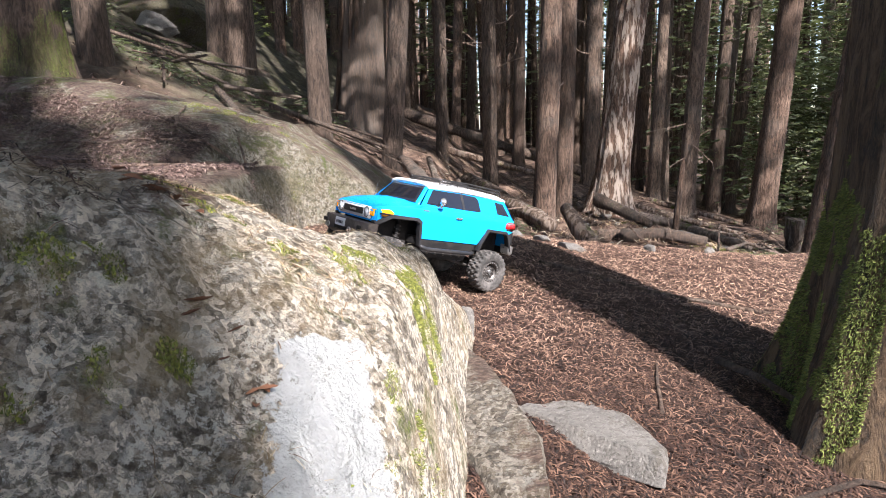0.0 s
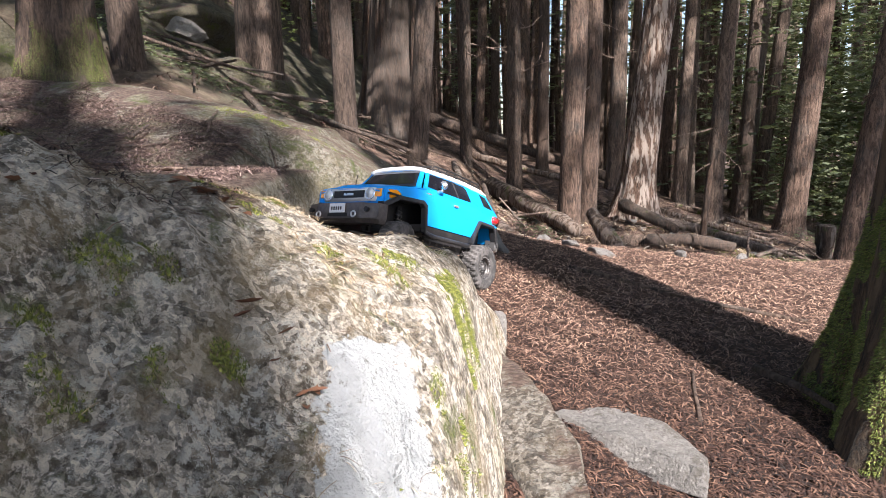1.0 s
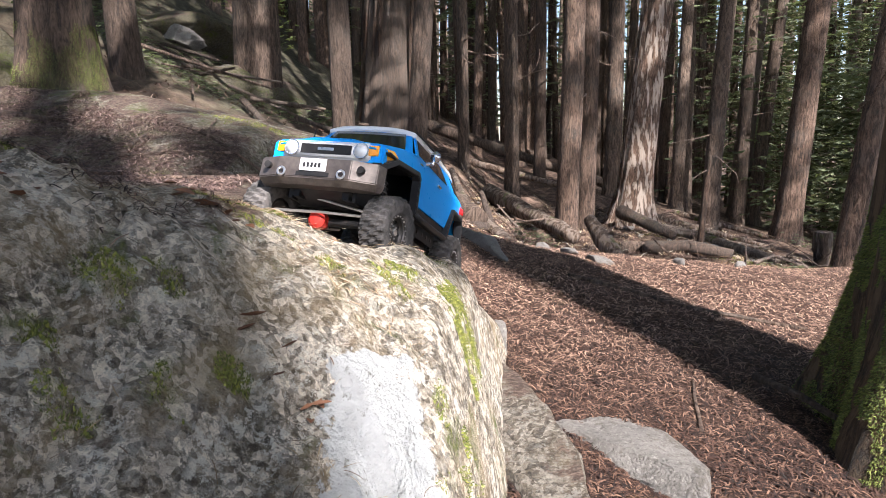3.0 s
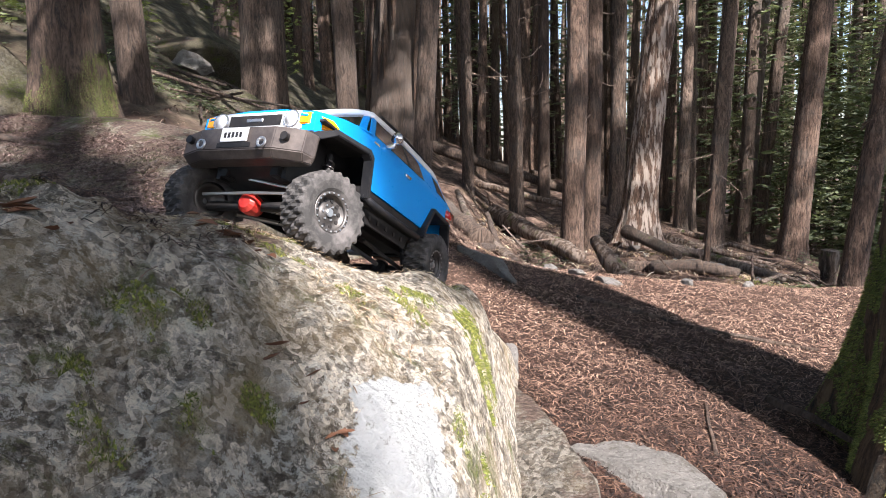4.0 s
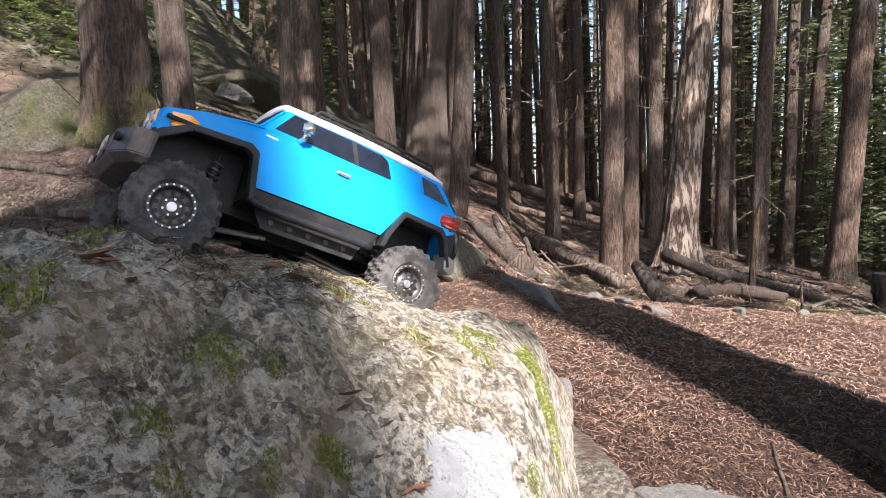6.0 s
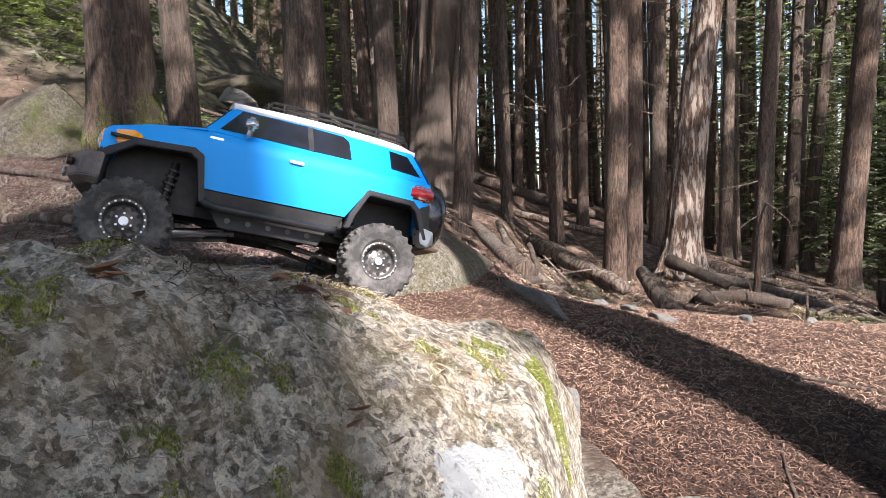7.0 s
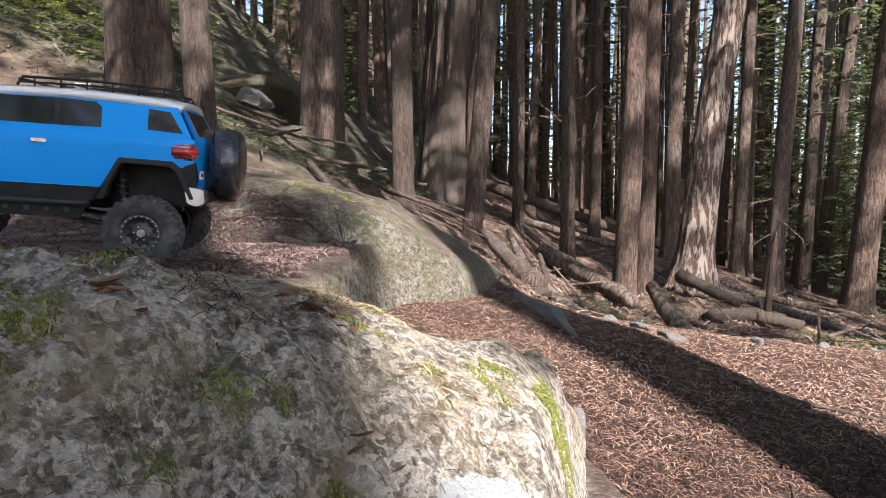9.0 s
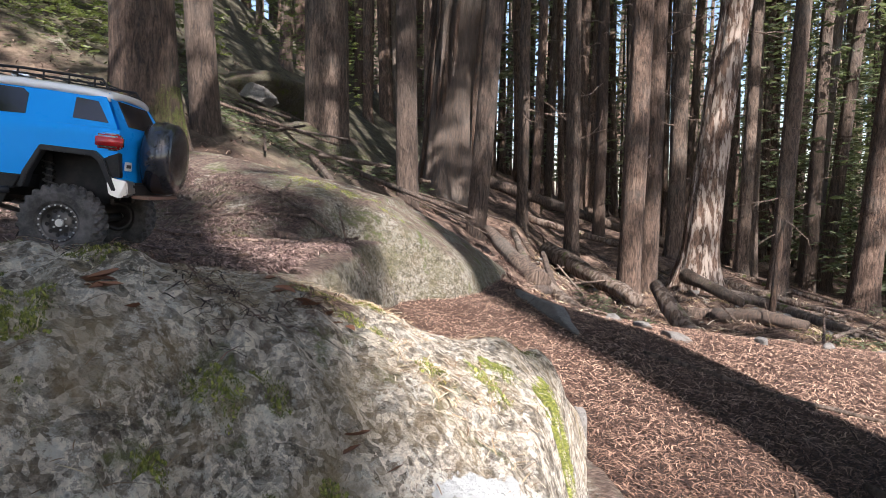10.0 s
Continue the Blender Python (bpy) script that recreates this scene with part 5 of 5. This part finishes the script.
for i in range(34):
    x, y, a = rnd.uniform(-2.5, -0.9), rnd.uniform(4.4, 6.4), rnd.gauss(-0.4, 0.5)
    ll, rr = rnd.uniform(0.4, 1.1), rnd.uniform(0.006, 0.022)
    log(on_ground([(x, y, 0.04), (x + ll * math.cos(a), y + ll * math.sin(a), rnd.uniform(0.02, 0.25))], rr), rr, "fallen dead branch on the mossy bank", BARK, "branch", 7)
log([(x, y, rock_top(x, y) + 0.016) for x, y in ((-1.78, 2.06), (-1.55, 2.03), (-1.36, 1.99), (-1.24, 1.90))], 0.020, "bent weathered branch on the slab", WOOD, "branch")
log([(x, y, rock_top(x, y) + 0.012) for x, y in ((-2.2, 2.5), (-1.7, 2.35), (-1.5, 2.3))], 0.016, "dark branch at the foot of the stout tree", BARK, "branch")
log([(x, y, rock_top(x, y) + 0.010) for x, y in ((-0.80, 1.92), (-0.68, 1.80), (-0.57, 1.68))], 0.014, "reddish stick on the edge of the slab", BARK_RED, "stick")
log(on_ground([(0.30, 1.95, 0), (0.41, 1.86, 0), (0.58, 1.69, 0), (0.70, 1.66, 0.003), (0.85, 1.60, 0)], 0.0075), 0.0075, "thin dark root running across the trail", BARK, "root", 7)
log(on_ground([(0.56, 1.25, 0.02), (0.59, 1.14, 0.035), (0.63, 1.06, 0.03)], 0.008), 0.008, "small curled root at the foot of the cedar", BARK, "root", 7)
log(on_ground([(0.37, 1.02, 0.004), (0.40, 1.14, 0.006), (0.44, 1.26, 0.0)], 0.004), 0.004, "thin brown twig on the litter", BARK_RED, "twig", 6)
log(on_ground([(0.46, 0.80, 0.004), (0.60, 0.85, 0.010), (0.72, 0.84, 0.0)], 0.005), 0.005, "thin brown twig on the litter", BARK_RED, "twig", 6)


rt = random.Random(88)
for i in range(70):
    x, y, a = rt.uniform(-1.9, -0.55), rt.uniform(1.15, 2.1), rt.gauss(2.7, 0.7)
    ll, th = rt.uniform(0.06, 0.30), rt.uniform(0.002, 0.006)
    bend = rt.uniform(-0.25, 0.25)
    line = [(x + ll * f * math.cos(a + bend * f), y + ll * f * math.sin(a + bend * f)) for f in (0.0, 0.35, 0.7, 1.0)]
    if all(rock_top(u, v) > 0.42 for u, v in line):
        log([(u, v, rock_top(u, v) + th + 0.006) for u, v in line], th, "thin brown dead twig on the littered slab", (BARK_RED, TWIG, BARK)[i % 3], "twig", 6)


# ---- litter, needles and moss ----
def strands(name, label, spots, material, seed, length, width, curl=0.5, lift=0.35):
    """Small curved fallen sprays, each a narrow arched ribbon."""
    r = random.Random(seed)
    verts, faces = [], []
    for x, y, z in spots:
        a = r.uniform(0, 6.283)
        ll = length * r.uniform(0.5, 1.5)
        w = width * r.uniform(0.6, 1.4)
        bend = r.uniform(-curl, curl) * 2
        arch = ll * r.uniform(0.05, lift)
        tilt = r.uniform(-0.25, 0.25)
        p = Vector((x, y, z))
        k = len(verts)
        for s in range(4):
            f = s / 3
            d = Vector((math.cos(a + bend * f), math.sin(a + bend * f), 0))
            q = Vector((-d.y, d.x, r.uniform(-0.3, 0.3)))
            c = p + d * ll * (f - 0.5) + Vector((0, 0, arch * math.sin(math.pi * f) + tilt * ll * (f - 0.5)))
            ww = w * (0.35 + 0.65 * math.sin(math.pi * (0.15 + 0.7 * f)))
            verts += [tuple(c - q * ww / 2), tuple(c + q * ww / 2)]
        for s in range(3):
            faces.append((k + 2 * s, k + 2 * s + 1, k + 2 * s + 3, k + 2 * s + 2))
    ob = raw_object(name, verts, faces, material)
    return tagged(ob, label, "litter", kind="stuff")


r = random.Random(12)
spots = []
while len(spots) < 105000:
    d = 0.6 + 2.6 * r.random() ** 1.3
    a = radians(r.uniform(-14, 40))
    x, y = d * math.sin(a), d * math.cos(a)
    z = ground_z(x, y)
    if rock_top(x, y) < z:
        spots.append((x, y, z + 0.003))
strands("trail_litter", "fallen reddish brown curled cedar sprays on the trail", spots, NEEDLE, 13, 0.021, 0.0021, 0.45, 0.22)
spots = []
while len(spots) < 9000:
    x, y = r.uniform(-0.6, 5), r.uniform(2.6, 10)
    spots.append((x, y, ground_z(x, y) + 0.006))
for _ in range(3500):
    x, y = r.uniform(-4.2, -0.7), r.uniform(2.7, 7.5)
    spots.append((x, y, ground_z(x, y) + 0.01))
for _ in range(9000):
    x, y = r.uniform(-0.2, 4.2), r.uniform(2.9, 7.0)
    spots.append((x, y, ground_z(x, y) + 0.008))
strands("forest_litter", "fallen twigs and cedar sprays on the forest floor", spots, NEEDLE_FAR, 14, 0.06, 0.006)
spots = []
while len(spots) < 64000:
    x, y = r.uniform(-2.7, -0.36), r.uniform(0.85, 2.9)
    if y > 2.08 + 0.50 * (-0.60 - x) + 0.12 * fbm(x * 5, y * 5, 3.0, 3):
        continue
    z = rock_top(x, y)
    if fbm(x * 4, y * 4, 2.0, 3) > -0.40 + 0.5 * smoothstep(-0.62, -0.45, x) and z > 0.42:
        spots.append((x, y, z + 0.005))
strands("slab_litter", "brown needle and twig litter on the slab", spots, SLAB_LITTER, 15, 0.028, 0.0018, 0.3, 0.25)
spots = []
while len(spots) < 2400:
    x, y = r.uniform(-0.9, -0.05), r.uniform(0.3, 1.2)
    g = fbm(x * 6, y * 6, 6.0, 3) + 0.25 * math.exp(-((y - 0.68 + 0.25 * (x + 0.3)) / 0.07) ** 2)
    if g > r.uniform(-0.1, 0.5) and abs(front_z(x + 0.01, y) - front_z(x - 0.01, y)) < 0.024:
        spots.append((x, y, front_z(x, y) + 0.002))
for cx, cy, sp, count in ((-0.27, 0.77, 0.045, 420), (-0.17, 0.655, 0.028, 220), (-0.43, 0.74, 0.07, 480), (-0.34, 0.66, 0.05, 220)):
    for _ in range(count):
        x, y = r.gauss(cx, sp), r.gauss(cy, sp * 0.7)
        spots.append((x, y, front_z(x, y) + 0.002))
strands("dry_needles", "dry straw coloured needles scattered on the boulder", spots, DRYGRASS, 16, 0.021, 0.0009, 0.2, 0.06)


spots = []
while len(spots) < 2600:
    x, y = r.uniform(0.0, 4.2), r.uniform(2.9, 8.0)
    spots.append((x, y, ground_z(x, y) + 0.012))
strands("pale_debris", "pale bark flakes and broken twigs on the forest floor", spots, DRYGRASS, 17, 0.10, 0.008, 0.25, 0.25)
spots = []
while len(spots) < 1300:
    x, y = r.uniform(-0.75, -0.27), r.uniform(0.5, 0.95)
    crest = 0.60 - 0.42 * (x + 0.42) if x < -0.30 else 0.68
    if abs(y - crest) < r.gauss(0, 0.05) and abs(front_z(x, y + 0.01) - front_z(x, y - 0.01)) < 0.02:
        spots.append((x, y, front_z(x, y) + 0.003))
strands("crest_litter", "brown needles and twig bits gathered on the crest of the boulder", spots, NEEDLE, 18, 0.022, 0.0013, 0.3, 0.2)


def moss_patch(name, cx, cy, rx, ry, count, seed, fn, height=0.0042):
    """A cushion of short upright moss tufts on a rock."""
    q = random.Random(seed)
    verts, faces = [], []
    for _ in range(count):
        a, m = q.uniform(0, 6.283), math.sqrt(q.random())
        x, y = cx + rx * m * math.cos(a), cy + ry * m * math.sin(a)
        if fbm(x * 22, y * 22, seed, 3) < -0.12 + 0.5 * (m - 0.6):
            continue
        p = Vector((x, y, fn(x, y) - 0.001))
        hgt = height * q.uniform(0.5, 1.3) * (1.1 - 0.6 * m)
        d = Vector((q.uniform(-0.7, 0.7), q.uniform(-0.7, 0.7), 1.0)).normalized() * hgt
        w = Vector((math.cos(a * 7), math.sin(a * 7), 0)) * 0.0012
        k = len(verts)
        verts += [tuple(p - w), tuple(p + w), tuple(p + d)]
        faces.append((k, k + 1, k + 2))
    ob = raw_object(name, verts, faces, MOSS)
    return tagged(ob, "soft bright green moss cushion on the rock", "moss", kind="stuff")


MOSS_SPOTS = [(-0.172, 0.668, 0.022, 0.020, 900), (-0.040, 0.830, 0.024, 0.055, 12000), (-0.10, 0.80, 0.030, 0.030, 2200), (-0.115, 0.735, 0.030, 0.045, 1500), (-0.255, 0.675, 0.045, 0.028, 1800),
              (-0.31, 0.70, 0.045, 0.020, 1300), (-0.052, 0.575, 0.010, 0.060, 1000), (-0.285, 0.385, 0.018, 0.020, 700), (-0.30, 0.47, 0.030, 0.020, 900),
              (-0.43, 0.55, 0.045, 0.030, 1500), (-0.52, 0.62, 0.10, 0.035, 1800), (-0.24, 0.43, 0.020, 0.014, 600), (-0.085, 0.98, 0.035, 0.030, 900), (-0.41, 0.44, 0.03, 0.02, 900)]
MOSS_SPOTS += [(-0.49, 0.497, 0.030, 0.022, 2200), (-0.407, 0.409, 0.030, 0.018, 2200), (-0.396, 0.375, 0.022, 0.014, 1500), (-0.274, 0.511, 0.020, 0.016, 1000), (-0.315, 0.405, 0.014, 0.020, 900), (-0.213, 0.482, 0.018, 0.014, 900), (-0.266, 0.763, 0.030, 0.018, 1200), (-0.31, 0.73, 0.03, 0.016, 1000)]
for i, (cx, cy, rx, ry, count) in enumerate(MOSS_SPOTS):
    moss_patch("moss_cushion", cx, cy, rx, ry, count, 300 + i, front_z)
moss_patch("moss_cushion", -0.98, 1.88, 0.10, 0.05, 1500, 340, rock_top)
moss_patch("moss_cushion", -0.36, 2.20, 0.20, 0.08, 3500, 341, back_z, 0.010)
moss_patch("moss_cushion", -0.75, 2.42, 0.30, 0.10, 2500, 342, back_z, 0.010)


def face_moss(y0, y1, z0, z1, count, seed, cover):
    """Moss hanging on the steep end of the front boulder."""
    q = random.Random(seed)
    verts, faces = [], []
    for _ in range(count):
        y, z = q.uniform(y0, y1), q.uniform(z0, z1)
        edge = min(y - y0, y1 - y) / (y1 - y0) + min(z - z0, z1 - z) / (z1 - z0)
        if fbm(y * 24, z * 24, seed, 4) < cover - 0.5 * edge:
            continue
        lo, hi = -0.14, 0.14
        for _ in range(14):
            mid = (lo + hi) / 2
            lo, hi = (mid, hi) if front_z(mid, y) > z else (lo, mid)
        p = Vector((lo - 0.001, y, z))
        d = Vector((q.uniform(0.3, 1.0), q.uniform(-0.8, 0.2), q.uniform(-0.6, 0.5))).normalized() * q.uniform(0.002, 0.006)
        w = Vector((0, q.uniform(-1, 1), q.uniform(-1, 1))).normalized() * 0.0013
        k = len(verts)
        verts += [tuple(p - w), tuple(p + w), tuple(p + d)]
        faces.append((k, k + 1, k + 2))
    ob = raw_object("moss_cushion", verts, faces, MOSS)
    return tagged(ob, "bright green moss patch hanging on the boulder's steep end", "moss", kind="stuff")


face_moss(0.77, 0.89, 0.23, 0.365, 7500, 351, 0.12)
face_moss(0.48, 0.66, 0.10, 0.26, 4500, 352, 0.45)


for i, (cx, cy, rx) in enumerate([(0.6, 4.3, 0.18), (1.5, 5.7, 0.25), (2.2, 4.6, 0.22), (2.6, 5.4, 0.3), (0.9, 5.0, 0.16), (3.2, 6.2, 0.35), (1.9, 6.2, 0.18), (2.14, 4.85, 0.3)]):
    moss_patch("ground_moss", cx, cy, rx, rx * 0.7, 2600, 360 + i, ground_z, 0.022)


def trunk_moss(thing, a0, a1, top, count, seed, cover):
    """Shaggy moss on the foot of a tree, set on its bark."""
    bark = next(o for o in thing.children if o.name.startswith("trunk"))
    at = Vector(thing.location)
    q = random.Random(seed)
    verts, faces = [], []
    tries = 0
    while len(faces) < count and tries < count * 12:
        tries += 1
        a, z = q.uniform(a0, a1), top * q.random() ** 1.4
        if fbm(math.cos(a) * 3, math.sin(a) * 3, z * 6, 4) < cover + 2.2 * max(0, z - top * 0.35):
            continue
        hit, p, nrm, _ = bark.ray_cast(Vector((3 * math.cos(a), 3 * math.sin(a), z)), Vector((-math.cos(a), -math.sin(a), 0)))
        if not hit:
            continue
        p = p + at
        d = (nrm * 0.7 + Vector((q.uniform(-0.4, 0.4), q.uniform(-0.4, 0.4), q.uniform(-0.9, 0.1)))).normalized() * q.uniform(0.003, 0.008)
        w = Vector((q.uniform(-1, 1), q.uniform(-1, 1), q.uniform(-1, 1))).normalized() * 0.0013
        k = len(verts)
        verts += [tuple(p - w), tuple(p + w), tuple(p + d)]
        faces.append((k, k + 1, k + 2))
    ob = raw_object("trunk_moss", verts, faces, TRUNK_MOSS)
    tagged(ob, "shaggy green moss on the foot of a tree", "moss", kind="stuff")


bpy.context.view_layer.update()
FOOTED = [o for o in bpy.data.objects if o.get("label", "") in ("thick mossy cedar trunk beside the trail", "stout reddish trunk with a moss covered foot")]
for o in FOOTED:
    if o.location.x > 0:
        trunk_moss(o, 2.0, 3.75, 0.62, 36000, 77, -0.25)
    else:
        trunk_moss(o, 3.0, 6.6, 0.42, 30000, 78, -0.35)


def dry_leaf(x, y, rot, size, seed):
    """One narrow curled dead leaf with a raised rib."""
    q = random.Random(seed)
    bm = bmesh.new()
    rows = []
    bend, curl = q.uniform(-0.5, 0.5), q.uniform(0.2, 0.7)
    for i in range(7):
        f = i / 6
        w = size * 0.17 * math.sin(math.pi * (0.06 + 0.9 * f)) * q.uniform(0.8, 1.2)
        cx, cy, cz = size * (f - 0.5), size * bend * (f - 0.5) ** 2, size * curl * 0.5 * (f - 0.4) ** 2
        rows.append([bm.verts.new((cx, cy + w * s, cz + w * 0.7 * abs(s))) for s in (-1, 0, 1)])
    for u, v in zip(rows, rows[1:]):
        for k in range(2):
            bm.faces.new((u[k], u[k + 1], v[k + 1], v[k]))
    ob = mesh_object("dry_leaf", bm, LEAF, True)
    ob.matrix_basis = pose(x, y, front_z(x, y) + 0.004, q.uniform(-25, 25), q.uniform(-15, 15), rot)
    tagged(ob, "curled reddish brown dead leaf on the boulder", "leaf", "dead leaves")


LEAF = strand_material("dead_leaf", (0.11, 0.045, 0.022), (0.20, 0.095, 0.05))
rl = random.Random(41)
for x, y, count, spread in [(-0.378, 0.478, 8, 0.020), (-0.49, 0.485, 5, 0.022), (-0.27, 0.640, 6, 0.025), (-0.20, 0.53, 3, 0.02), (-0.165, 0.50, 5, 0.018), (-0.31, 0.66, 5, 0.03)]:
    for _ in range(count):
        dry_leaf(x + rl.uniform(-spread, spread), y + rl.uniform(-spread, spread) * 0.6, rl.uniform(0, 360), rl.uniform(0.012, 0.026), rl.randrange(9999))


# ---- what moves ----
CAR_PATH = [
    (0.0, -0.0780, 1.5982, 0.1946, 219.33, 12.02, -3.36),
    (0.5, -0.1402, 1.4971, 0.2159, 227.12, 14.50, 3.28),
    (1.0, -0.1614, 1.4195, 0.2406, 236.60, 16.36, 3.88),
    (1.5, -0.1694, 1.3420, 0.2617, 246.52, 16.84, 1.61),
    (2.0, -0.1756, 1.2869, 0.2843, 254.43, 17.54, 3.15),
    (3.5, -0.2296, 1.0005, 0.3776, 255.71, 21.07, -6.35),
    (4.0, -0.2639, 0.9461, 0.4102, 248.48, 23.87, -0.31),
    (4.5, -0.2918, 0.9212, 0.4286, 244.24, 24.87, -1.22),
    (5.0, -0.3639, 0.8676, 0.4469, 231.53, 24.86, 2.33),
    (5.5, -0.3995, 0.8509, 0.4557, 221.56, 22.99, 6.15),
    (6.8, -0.4253, 0.8683, 0.4630, 213.97, 22.72, 8.96),
    (7.0, -0.4577, 0.8990, 0.4759, 207.85, 14.24, 7.73),
    (7.2, -0.4698, 0.8954, 0.4860, 205.33, 11.77, 9.62),
    (7.5, -0.5290, 0.9228, 0.5025, 199.60, 6.77, 5.22),
    (8.0, -0.6288, 0.9275, 0.5123, 195.53, 3.24, -0.12),
    (8.5, -0.7001, 0.9143, 0.5147, 191.36, 3.74, 0.43),
    (9.0, -0.7906, 0.9386, 0.5302, 195.31, 3.73, -2.88),
    (9.5, -0.8409, 0.9230, 0.5285, 190.19, 3.29, -0.85),
    (10.0, -0.8842, 0.9172, 0.5372, 192.19, 5.64, -0.28),
]
# rise of the left front and left rear wheel on their springs
FRONT_LIFT = [(0.0, 0.0), (2.0, -0.003), (3.5, -0.008), (4.0, -0.008), (4.5, -0.001), (5.0, 0.001), (6.8, 0.001), (7.5, -0.004), (8.0, 0.0), (10.0, 0.0)]
REAR_LIFT = [(0.0, -0.006), (2.0, -0.004), (3.5, 0.004), (4.0, 0.011), (4.5, 0.012), (5.0, 0.003), (5.5, 0.003), (6.8, 0.011), (7.0, 0.007), (7.2, 0.0), (7.5, -0.005), (8.0, -0.002), (10.0, -0.001)]
STEER = [(0.0, 8.0), (1.0, 12.0), (2.0, 10.0), (3.5, -16.0), (4.5, -20.0), (5.5, -14.0), (6.8, -8.0), (7.5, -4.0), (8.5, 0.0), (10.0, 4.0)]


def between(rows, t):
    for (a, u), (b, v) in zip(rows, rows[1:]):
        if a <= t <= b:
            f = (t - a) / (b - a)
            return u + (v - u) * f
    return rows[-1][1]


def motions():
    walk(CAR, [(t, pose(x, y, z) @ pose(0, 0, 0, 0, 0, yaw) @ pose(0, 0, 0, 0, -pitch, 0) @ pose(0, 0, 0, roll)) for t, x, y, z, yaw, pitch, roll in CAR_PATH])
    gone, turns = 0.0, [(0.0, 0.0)]
    for a, b in zip(CAR_PATH, CAR_PATH[1:]):
        gone += math.dist(a[1:4], b[1:4])
        turns.append((b[0], math.degrees(gone / TYRE_R)))
    for wheel, fore, s in WHEELS:
        rows = []
        for i in range(51):
            t = i * 0.2
            lift = between(FRONT_LIFT if fore > 0 else REAR_LIFT, t) * s
            steer = between(STEER, t) if fore > 0 else 0.0
            rows.append((t, pose(fore * WHEELBASE, s * TRACK, HUB_Z + lift, 0, 0, steer) @ pose(0, 0, 0, 0, between(turns, t), 0)))
        walk(wheel, rows)


motions()
